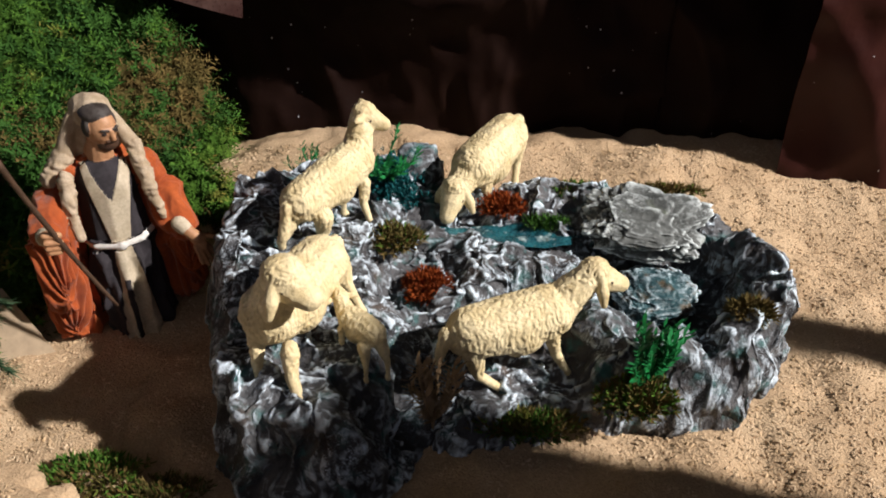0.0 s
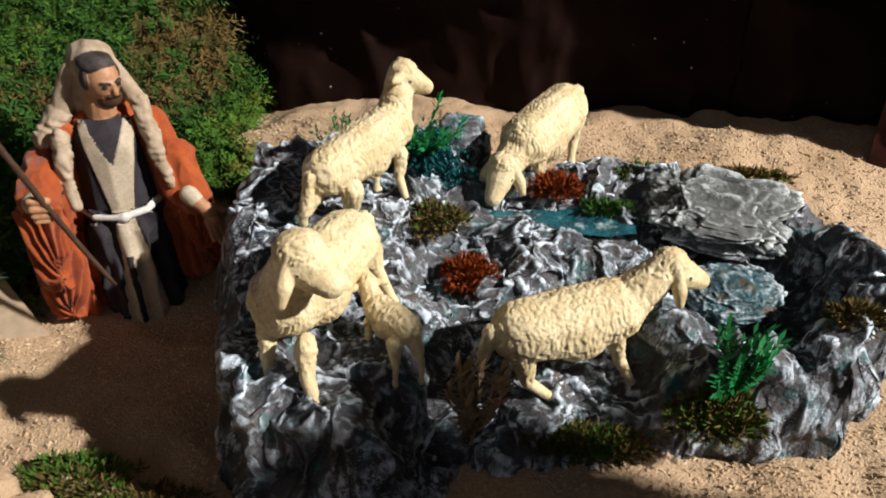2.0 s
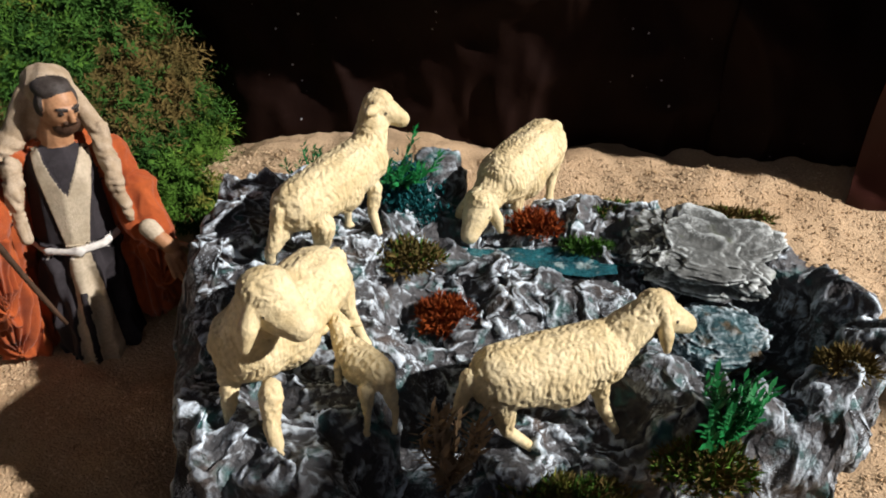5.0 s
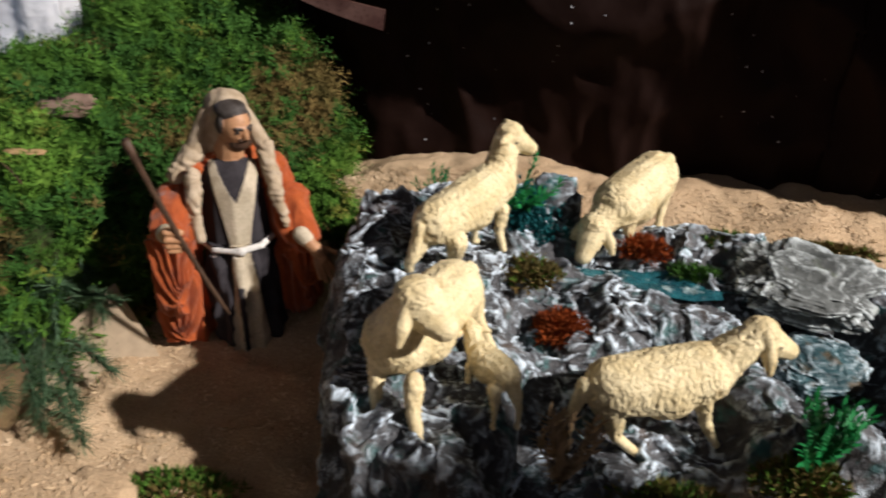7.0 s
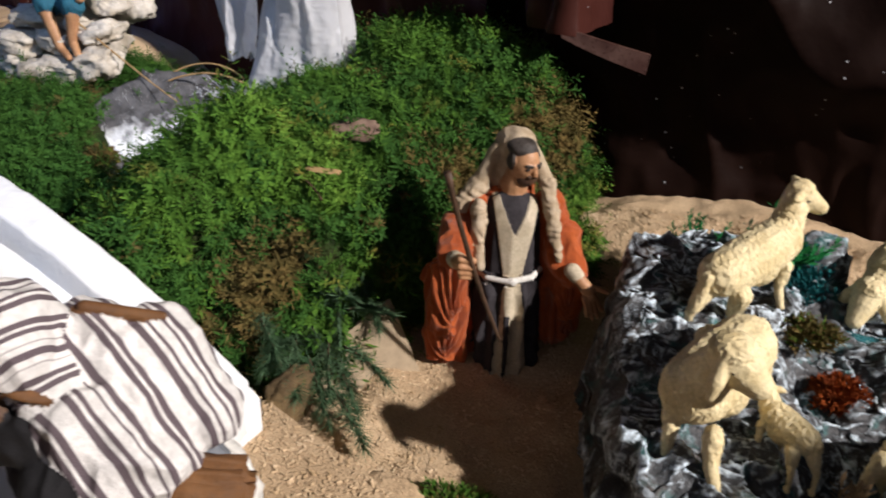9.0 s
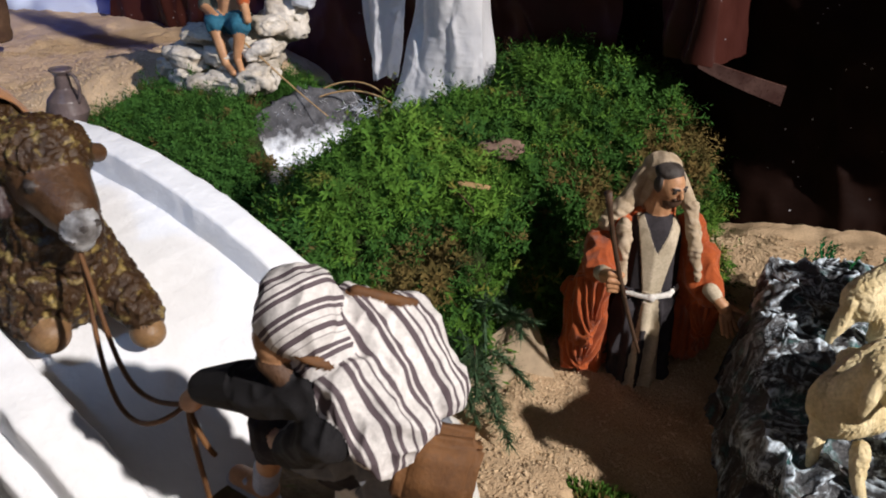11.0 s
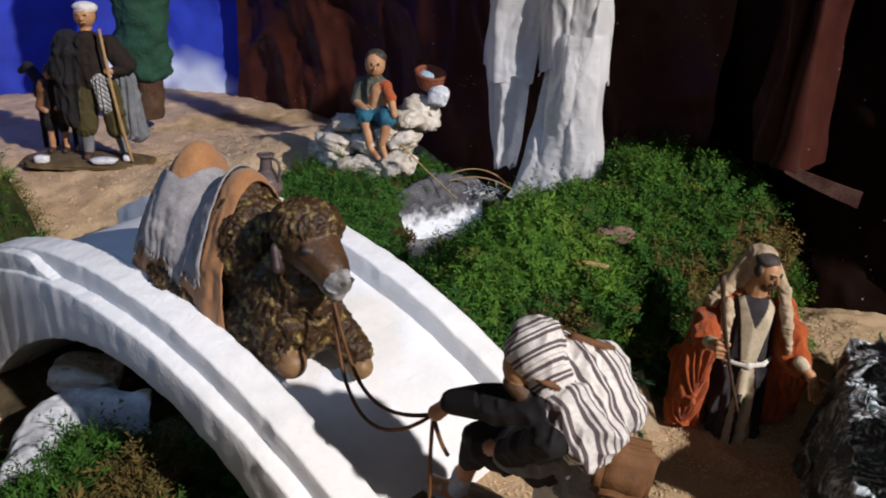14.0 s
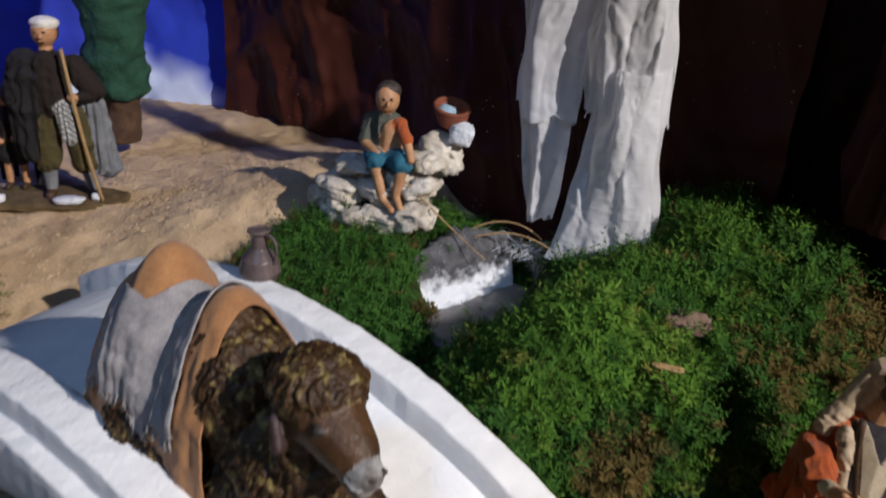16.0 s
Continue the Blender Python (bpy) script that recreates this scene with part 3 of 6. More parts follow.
wall_sheet("backdrop", [(-2.15, 1.70), (-1.5, 1.66), (-1.0, 1.54), (-0.56, 1.37)], -0.05, 1.5, 0.045, 14, TARP_LIT,
           "creased red-brown plastic sheet behind the waterfall, coloured as lit", 220, 150, 0.6)
# Same backdrop as the length before, with its shade painted in.
wall_sheet("backdrop", [(-0.66, 1.46), (-0.3, 1.28), (0.05, 1.24), (0.35, 1.25), (0.56, 1.20)], -0.05, 1.5, 0.055, 11, TARP_SHADED,
           "crumpled brown plastic sheet with white paint specks, shade put into its colour")
wall_sheet("backdrop", [(0.50, 1.075), (0.75, 1.035), (1.10, 1.02)], 0.02, 1.1, 0.03, 23, TARP_LIT, "second brown plastic sheet overlapping the first", 80, 110)

wall_sheet("backdrop", [(-0.465, 1.25), (-0.44, 1.17), (-0.425, 1.20), (-0.405, 1.145), (-0.39, 1.19), (-0.37, 1.25)], 0.315, 0.95, 0.022, 41, TARP_LIT, "gathered fold of the brown plastic sheet", 160, 130, 0.8)
PALE_EDGE = pbr("scuffed_plastic", (0.10, 0.055, 0.045), (0.05, 0.022, 0.018), 30, 0.3, 0.4, 90)
bm = bmesh.new()
top, low = bez((-0.405, 1.135, 0.325), (-0.37, 1.13, 0.318), (-0.32, 1.13, 0.308), (-0.281, 1.136, 0.300), 12), bez((-0.405, 1.13, 0.312), (-0.37, 1.125, 0.298), (-0.32, 1.125, 0.285), (-0.283, 1.13, 0.274), 12)
tv, lv = [bm.verts.new(v) for v in top], [bm.verts.new(v) for v in low]
for a in range(11):
    bm.faces.new((tv[a], tv[a + 1], lv[a + 1], lv[a]))
r = bmesh.ops.extrude_face_region(bm, geom=bm.faces[:])
bmesh.ops.translate(bm, vec=(0, 0.003, 0.001), verts=[g for g in r["geom"] if isinstance(g, bmesh.types.BMVert)])
tagged(part("trim", bm, PALE_EDGE, shade=False), "scuffed folded lower edge of the plastic sheet", "backdrop", kind="structure")

# painted sky cloth
SKY = pbr("sky_print", (0.018, 0.03, 0.30), (0.03, 0.06, 0.48), 2.2, 0.7, 0.2, 20, spec=0.2, dist=0.01)
nt = SKY.node_tree
tcs, sep, nz_ = nt.nodes.new("ShaderNodeTexCoord"), nt.nodes.new("ShaderNodeSeparateXYZ"), nt.nodes.new("ShaderNodeTexNoise")
nz_.inputs["Scale"].default_value = 3.5
nt.links.new(tcs.outputs["Object"], sep.inputs[0])
nt.links.new(tcs.outputs["Object"], nz_.inputs["Vector"])
sub = nt.nodes.new("ShaderNodeMath")
sub.operation = "MULTIPLY_ADD"
sub.inputs[1].default_value = 0.62
nt.links.new(nz_.outputs["Fac"], sub.inputs[0])
neg = nt.nodes.new("ShaderNodeMath")
neg.operation = "MULTIPLY"
neg.inputs[1].default_value = -1.0
nt.links.new(sep.outputs["Z"], neg.inputs[0])
nt.links.new(neg.outputs[0], sub.inputs[2])
overlay(SKY, map_range(nt, sub.outputs[0], 0.14, 0.26), (0.62, 0.72, 0.9))
wall_sheet("backdrop", [(-3.1, 0.6), (-2.85, 1.2), (-2.45, 1.66), (-2.1, 1.78)], -0.05, 1.6, 0.02, 31, SKY, "blue printed sky cloth with white clouds near its foot", 120, 80)

# ---- walls that close the place, and two unseen panels that block light ----
def box(bm, lo, hi):
    r = bmesh.ops.create_cube(bm, size=1, matrix=Matrix.Translation([(a + b) / 2 for a, b in zip(lo, hi)]) @ Matrix.Diagonal([b - a for a, b in zip(lo, hi)] + [1]))
    return r["verts"]


SHADOW_PANEL = pbr("shadow_panel", (0.03, 0.028, 0.028), (0.022, 0.02, 0.02), 3, 0.9, 0.2, 60)
ROOM_WALL = pbr("grey_room_wall", (0.30, 0.33, 0.39), (0.26, 0.29, 0.34), 3, 0.9, 0.2, 60)
# Both wings stay unseen, added only to shadow the pond front and right sawdust.
for nm, lo, hi in (("wall_north", (-4.2, 2.2, -0.2), (8.5, 2.3, 6.2)), ("wall_west", (-4.3, -3.2, -0.2), (-4.2, 2.3, 6.2)),
                   ("wall_south", (-4.2, -3.3, -0.2), (8.5, -3.2, 0.8)), ("wall_east", (8.5, -3.3, -0.2), (8.6, 2.3, 6.2)),
                   ("ceiling", (-4.3, -3.3, 6.2), (8.6, 2.3, 6.3)), ("shadow_wing", (0.90, -0.42, -0.16), (0.93, 0.358, 0.880)),
                   ("shadow_wing_end", (1.18, 0.497, -0.16), (1.21, 0.552, 0.72))):
    bm = bmesh.new()
    box(bm, lo, hi)
    tagged(part(nm, bm, SHADOW_PANEL if "wing" in nm else ROOM_WALL, shade=False), "unseen dark panel added to cast shadow on the display" if "wing" in nm else "plain grey painted wall of the room", "wall" if nm != "ceiling" else "ceiling", kind="structure")


# ---- moss hill ----
HILL = [(-.611, .893, .200), (-.608, .797, .168), (-.588, .75, .155), (-.501, .917, .166), (-.501, 1.112, .208), (-.531, 1.162, .262), (-.652, 1.117, .262), (-.71, 1.076, .215), (-.72, .786, .240),
        (-.72, .94, .230), (-.738, .714, .222), (-.765, .615, .165), (-.396, 1.2, .148), (-.339, 1.204, .085), (-.531, .784, .050), (-.375, 1.07, .030), (-.43, .97, .060), (-.45, 1.05, .130), (-.47, .87, .045),
        (-.53, .71, .015), (-.63, .68, .110), (-.62, .62, .03), (-.83, .80, .150), (-.84, .95, .10), (-.80, .66, .150), (-.29, 1.15, -.02), (-.30, 1.28, .02), (-.45, 1.30, .20), (-.62, 1.28, .24), (-.80, 1.1, .16), (-.70, .56, .02)]


def knots_height(x, y, knots, soft=0.0009):
    num, den = 0, 0
    for a, b, c in knots:
        w = 1 / ((x - a) ** 2 + (y - b) ** 2 + soft) ** 2
        num, den = num + w * c, den + w
    return num / den


def hill_height(x, y):
    P = flat3(x, y)
    lump = 0.013 * fbm(P, 13, 2, 12) + 0.017 * (0.4 - np.abs(vnoise(P, 24, 13))) + 0.009 * fbm(P, 44, 2, 14)
    edge = smooth(1.0, 0.90, np.hypot((x + 0.60) / np.where(x < -0.6, 0.33, 0.34), (y - 0.93) / 0.45))
    front = smooth(-0.015, 0.08, -0.865 - (0.75 * x - 0.66 * y) + 0.03 * vnoise(P, 12, 17))
    return (knots_height(x, y, HILL) + lump + 0.05) * edge * front - 0.05


def bank_height(x, y):
    P = flat3(x, y)
    a = dome(x, y, -1.14, 0.96, 0.29, 0.28, 0.46, 0.34, 0.192, 3.2)
    a = a - 0.075 * np.exp(-((x + 0.935) / 0.10) ** 4 - ((y - 0.96) / 0.13) ** 4)
    return a + 0.016 * fbm(P, 12, 3, 22)


def near_height(x, y):
    return dome(x, y, -0.98, 0.17, 0.20, 0.26, 0.3, 0.15, 0.035) + 0.010 * fbm(flat3(x, y), 14, 3, 32) - 0.03


def far_height(x, y):
    return dome(x, y, -1.72, 0.50, 0.12, 0.10, 0.14, 0.12, 0.22) + 0.008 * fbm(flat3(x, y), 14, 3, 42)


def mound(name, h, x0, x1, y0, y1, n, label, seed, mats, frond, wide, floor_z):
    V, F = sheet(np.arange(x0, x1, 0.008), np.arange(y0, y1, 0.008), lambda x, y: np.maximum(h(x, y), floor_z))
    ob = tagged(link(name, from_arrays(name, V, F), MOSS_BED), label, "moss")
    r = np.random.default_rng(seed)
    per = 26
    k = n * 3 // per
    cx, cy = np.repeat(r.uniform(x0, x1, k), per), np.repeat(r.uniform(y0, y1, k), per)
    size = np.repeat(r.uniform(0.008, 0.019, k), per)
    dx, dy = r.normal(0, 1, k * per), r.normal(0, 1, k * per)
    x, y = cx + dx * size, cy + dy * size
    swell = np.exp(-0.6 * (dx ** 2 + dy ** 2)) * size
    z = h(x, y)
    g = ground_height(x, y)
    keep = (z > np.maximum(g, floor_z) + 0.001) & (((x + 0.93) / 0.115) ** 2 + ((y - 0.955) / 0.14) ** 2 > 1)
    x, y, z, dx, dy, swell = (q[keep][:n] for q in (x, y, z, dx, dy, swell))
    e = 0.01
    N = np.stack([-(h(x + e, y) - h(x - e, y)) / (2 * e), -(h(x, y + e) - h(x, y - e)) / (2 * e), np.ones(len(x))], 1)
    N /= np.linalg.norm(N, axis=1, keepdims=True)
    N = N + 0.35 * np.stack([dx, dy, 0 * dx], 1)
    z = z + 1.0 * swell
    sprigs("moss_cover", np.stack([x, y, z - 0.003], 1), N, frond, mats, seed, 22, ob)["kind"] = "stuff"
    return ob


mound("moss_hill", hill_height, -1.02, -0.20, 0.48, 1.42, 21000, "mound covered in bright green feathery moss", 3, [MOSS_LIGHT, MOSS, MOSS_DARK, MOSS_DRY], 0.033, 0.0024, -0.1)
mound("moss_bank", bank_height, -1.46, -0.84, 0.48, 1.34, 11000, "dark green moss bank below the seated figurine", 4, [MOSS, MOSS_DARK, MOSS_DARK, MOSS_DRY], 0.026, 0.0024, -0.1)
mound("moss_patch", near_height, -1.35, -0.68, -0.15, 0.36, 4500, "dark green moss with brown tufts beside the bridge", 5, [MOSS_DARK, MOSS_DARK, MOSS_DRY, MOSS_DRY], 0.033, 0.0024, -0.14)
mound("moss_clump", far_height, -1.86, -1.60, 0.34, 0.64, 900, "round clump of dark green moss on the sawdust", 6, [MOSS_DARK, MOSS_DARK, MOSS, MOSS_DRY], 0.024, 0.0024, -0.12)


# ---- rock pond ----
OUTLINE = [(-.19, .488), (-.1, .482), (-.048, .50), (-.022, .56), (.02, .555), (.09, .565), (.15, .588), (.19, .598), (.27, .598), (.32, .612), (.35, .65), (.40, .70),
           (.418, .76), (.415, .84), (.385, .9), (.33, .95), (.2, .965), (.1, .985), (-.06, 1.02), (-.2, 1.005), (-.26, .93), (-.278, .82), (-.262, .7), (-.24, .6), (-.228, .55)]
KNOTS = [(-.18, .54, .10), (-.13, .53, .105), (-.2, .62, .10), (-.1, .6, .10), (-.23, .75, .155), (-.2, .85, .15), (-.1, .79, .13), (-.165, .73, .135), (-.12, .68, .115),
         (-.08, .66, .10), (-.2, .95, .11), (-.04, .95, .12), (-.03, .56, .0), (-.015, .62, .02), (.0, .58, .0), (-.02, .72, .07), (.03, .75, .085), (.05, .70, .05),
         (.08, .78, .10), (.15, .79, .095), (0, .84, .085), (.08, .855, .078), (.16, .82, .078), (.1, .94, .10), (.2, .93, .10), (.0, .94, .085), (.06, .62, .028), (.13, .645, .034),
         (.04, .66, .034), (.1, .66, .034), (.1, .585, .01), (.165, .67, .085), (.2, .655, .085), (.24, .78, .02), (.28, .80, .02), (.3, .75, .02), (.2, .78, .02),
         (.3, .70, .025), (.33, .80, .03), (.25, .635, .09), (.31, .645, .095), (.37, .72, .108), (.385, .81, .10), (.35, .875, .095), (.29, .91, .07), (.25, .70, .03)]


def outline_distance(x, y):
    """Distance to the outline, positive inside."""
    d, inside = np.full(x.shape, 9.0), np.zeros(x.shape, bool)
    for (ax, ay), (bx, by) in zip(OUTLINE, OUTLINE[1:] + OUTLINE[:1]):
        vx, vy = bx - ax, by - ay
        t = np.clip(((x - ax) * vx + (y - ay) * vy) / (vx * vx + vy * vy), 0, 1)
        d = np.minimum(d, np.hypot(x - ax - t * vx, y - ay - t * vy))
        inside ^= ((ay > y) != (by > y)) & (x < (bx - ax) * (y - ay) / (by - ay + 1e-12) + ax)
    return np.where(inside, d, -d)


def rock_height(x, y):
    P = flat3(x, y)
    d = outline_distance(x, y) + 0.012 * vnoise(P, 24, 2) + 0.006 * vnoise(P, 60, 3)
    k = smooth(-0.002, 0.03, d)
    wet = smooth(0.035, 0.012, np.hypot((x - .08) / 2.4, y - .85))
    Wp = P + 0.012 * np.stack([vnoise(P, 22, 31), vnoise(P, 22, 32), 0 * P[:, 0]], 1)
    fold = lambda k, n: 0.42 - np.abs(vnoise(Wp, k, n))
    crumple = 0.034 * fold(15, 5) + 0.022 * fold(31, 9) + 0.011 * fold(66, 19) + 0.0045 * fold(130, 29) + 0.0018 * fold(260, 37)
    z = knots_height(x, y, KNOTS, 0.0004) + crumple * (1 - 0.75 * np.clip(wet, 0, 1))
    hole = np.hypot((x - 0.272) / 0.088, (y - 0.778) / 0.092) + 0.10 * vnoise(P, 26, 41)
    z = np.where(hole < 1.15, z * smooth(0.80, 1.02, hole) + (0.004 + 0.4 * crumple) * (1 - smooth(0.80, 1.02, hole)), z)
    return -0.03 + k * (z + 0.03)


xs, ys = np.arange(-0.31, 0.45, 0.0017), np.arange(0.48, 1.05, 0.0017)
V, F = sheet(xs, ys, rock_height)
inside = outline_distance(V[:, 0], V[:, 1]) > -0.02
F = F[inside[F].all(1)]
used = np.unique(F)
remap = np.full(len(V), -1)
remap[used] = np.arange(len(used))
# sideways bulges, so that the flanks overhang a little
bulge = 0.011 * np.stack([vnoise(V, 38, 1), vnoise(V, 38, 2), 0 * V[:, 0]], 1)
bulge += 0.006 * np.stack([0.4 - np.abs(vnoise(V, 85, 3)), 0.4 - np.abs(vnoise(V, 85, 4)), 0 * V[:, 0]], 1)
bulge += 0.0018 * np.stack([vnoise(V, 190, 5), vnoise(V, 190, 6), 0 * V[:, 0]], 1)
V = V + bulge
pond = new("rock_pond")
tagged(pond, "crumpled grey rock pond dry-brushed white, with teal water", "pond")
link("rock", from_arrays("rock", V[used], remap[F]), ROCK, pond)


def puddle(cx, cy, rx, ry, z, seed, label):
    n, m = 40, 10
    a = np.linspace(0, 2 * np.pi, n, endpoint=False)
    rr = 1 + 0.40 * vnoise(np.stack([np.cos(a), np.sin(a), a * 0], 1), 2.6, seed)
    pts = [(cx, cy, z)]
    for j in range(1, m + 1):
        pts += [(cx + rx * j / m * r * math.cos(t), cy + ry * j / m * r * math.sin(t), z) for t, r in zip(a, rr)]
    V = np.array(pts)
    V[:, 2] += 0.0032 * fbm(V, 60, 3, seed)
    F = [(0, 1 + i, 1 + (i + 1) % n) for i in range(n)]
    for j in range(m - 1):
        F += [(1 + j * n + i, 1 + (j + 1) * n + i, 1 + (j + 1) * n + (i + 1) % n, 1 + j * n + (i + 1) % n) for i in range(n)]
    return link("water", from_arrays("water", V, F), WATER, pond, label)


puddle(0.088, 0.850, 0.105, 0.026, 0.0895, 3, "teal painted water of the upper basin")



def boulder(name, c, r, rot, mats, seed, parent=None, sub=5, amp=0.22):
    bm = bmesh.new()
    bmesh.ops.create_icosphere(bm, subdivisions=sub, radius=1)
    me = bpy.data.meshes.new(name)
    bm.to_mesh(me)
    bm.free()
    V = np.array([v.co[:] for v in me.vertices])
    f = np.sign(V) * np.abs(V) ** 0.72
    f = f * (1 + amp * (fbm(V + seed * 3.7, 1.6, 2, seed) * 0.6 + (ridged(V + seed, 3.2, 3, seed) - 0.6) * 0.7))[:, None]
    M = Euler([radians(a) for a in rot]).to_matrix()
    V = (f * np.array(r)) @ np.array(M).T + np.array(c)
    me.vertices.foreach_set("co", V.ravel().astype(np.float32))
    me.update()
    return link(name, me, mats, parent)


boulder("slab", (0.250, 0.852, 0.102), (0.068, 0.042, 0.019), (16, 5, -12), SLAB, 7, pond, 6, 0.55)
boulder("basin_stone", (0.256, 0.788, 0.044), (0.047, 0.044, 0.019), (6, 0, 10), TEAL_ROCK, 17, pond, 6, 0.30)["label"] = "rounded stone glazed with teal painted water"
boulder("teal_rock", (-0.035, 0.955, 0.115), (0.035, 0.022, 0.045), (0, 10, 20), ROCK, 9, pond)
for c, r in (((-0.07, 0.915, 0.13), 0.030), ((-0.055, 0.90, 0.115), 0.026)):
    p = np.array(c) + np.random.default_rng(3).normal(0, 1, (500, 3)) * r * np.array([0.45, 0.4, 0.45])
    tufts("teal_moss", p, np.tile([0, -0.3, 1.0], (500, 1)), 5, 0.008, 0.0016, TEAL_MOSS, 7, parent=pond)["kind"] = "stuff"


def clump(name, c, r, n, length, width, mats, seed, label, category, up=0.5, frond=6):
    rg = np.random.default_rng(seed)
    q = rg.normal(0, 1, (n, 3))
    q /= np.linalg.norm(q, axis=1, keepdims=True)
    q[:, 2] = np.abs(q[:, 2])
    p = np.array(c) + q * np.array(r) * rg.uniform(0.3, 1, (n, 1))
    p[:, 2] = np.maximum(p[:, 2], c[2] - 0.002)
    return tagged(tufts(name, p, q, frond, length, width, mats, seed, up), label, category)


for c, r, n, mats, lab, cat in (
        ((-0.055, 0.775, 0.124), (0.034, 0.026, 0.022), 420, [MOSS_DRY, MOSS], "olive dry moss clump on the pond rock", "moss"),
        ((0.075, 0.898, 0.098), (0.030, 0.020, 0.018), 420, [RUST], "rust-red lichen clump on the pond rock", "lichen"),
        ((-0.018, 0.740, 0.080), (0.029, 0.023, 0.027), 640, [RUST], "rust-red lichen ball between the pond rocks", "lichen"),
        ((0.085, 0.588, 0.020), (0.062, 0.020, 0.018), 620, [MOSS_DRY, MOSS], "olive moss along the foot of the rock", "moss"),
        ((0.195, 0.598, 0.045), (0.042, 0.028, 0.030), 700, [MOSS_DRY, MOSS], "olive moss below the green plastic plant", "moss"),
        ((0.322, 0.670, 0.103), (0.026, 0.018, 0.016), 320, [MOSS_DRY, MOSS], "olive moss tuft on the pond rim", "moss"),
        ((0.165, 0.935, 0.100), (0.055, 0.018, 0.012), 420, [MOSS_DRY, MOSS], "dry moss fringe behind the upper basin", "moss"),
        ((0.285, 0.915, 0.112), (0.06, 0.016, 0.008), 300, [MOSS_DRY, MOSS], "dry moss fringe behind the rock slab", "moss"),
        ((0.13, 0.868, 0.094), (0.030, 0.012, 0.006), 160, [MOSS_DARK], "flat green moss beside the teal water", "moss"),
        ((-0.345, 0.545, 0.0), (0.06, 0.03, 0.010), 320, [MOSS, MOSS_DRY], "flat patch of moss pressed into the sawdust", "moss"),
        ((-0.27, 0.52, 0.0), (0.05, 0.022, 0.008), 220, [MOSS_DRY, MOSS], "flat patch of dry moss in the sawdust", "moss"),
        ((-0.335, 0.985, 0.02), (0.05, 0.03, 0.03), 300, [MOSS_DRY], "pale dry moss at the foot of the hill", "moss"),
        ((-0.985, 0.845, 0.135), (0.018, 0.028, 0.025), 200, [MOSS_DRY], "orange-brown moss at the edge of the frosted pool", "moss")):
    clump("moss" if cat == "moss" else "lichen", c, r, n, 0.009, 0.0016, mats, int(abs(c[0] * 997 + c[1] * 331)), lab, cat)


def leaf_plant(name, base, height, spread, blades, seed, label, material=LEAF):
    """Upright feathery plastic plant: stems with leaflets on both sides."""
    rg = random.Random(seed)
    root = tagged(new(name), label, "plant")
    for i in range(blades):
        a, s = rg.uniform(0, 6.28), rg.uniform(0.2, 1) * spread
        top = Vector(base) + Vector((math.cos(a) * s, math.sin(a) * s, height * rg.uniform(0.65, 1.0)))
        path = bez(base, Vector(base) + Vector((0, 0, height * 0.4)), top - Vector((0, 0, height * 0.3)), top, 8)
        bm = bmesh.new()
        tube(bm, path, [0.0011] * 8, 5)
        for p, q in zip(path[1:], path[2:] + [path[-1] + (path[-1] - path[-2])]):
            d = (q - p).normalized()
            for sgn in (-1, 1):
                for rep in range(2):
                    sd = (d.orthogonal().normalized() * sgn + d.cross(d.orthogonal()).normalized() * rg.uniform(-0.8, 0.8) + d * 0.9).normalized()
                    L = height * rg.uniform(0.13, 0.22)
                    wv = d.cross(sd).normalized() * 0.0011
                    m_ = p + (q - p) * rep * 0.5
                    bm.faces.new([bm.verts.new(v) for v in (m_, m_ + sd * L * 0.5 + wv * 1.6, m_ + sd * L, m_ + sd * L * 0.5 - wv * 1.6)])
        part("frond", bm, material, root)["kind"] = "stuff"
    return root


leaf_plant("plastic_plant", (0.207, 0.612, 0.05), 0.070, 0.036, 26, 5, "emerald green plastic plant at the pond rim")
leaf_plant("plastic_plant", (-0.085, 0.925, 0.115), 0.075, 0.06, 12, 6, "dark green plastic sprig behind the rock")
leaf_plant("plastic_plant", (-0.175, 0.985, 0.085), 0.055, 0.04, 8, 7, "dark green plastic sprig behind the rock")
leaf_plant("dried_sprig", (-0.010, 0.578, 0.03), 0.080, 0.028, 13, 8, "dried brown flower sprig in the rock crevice", TAN_DRY)


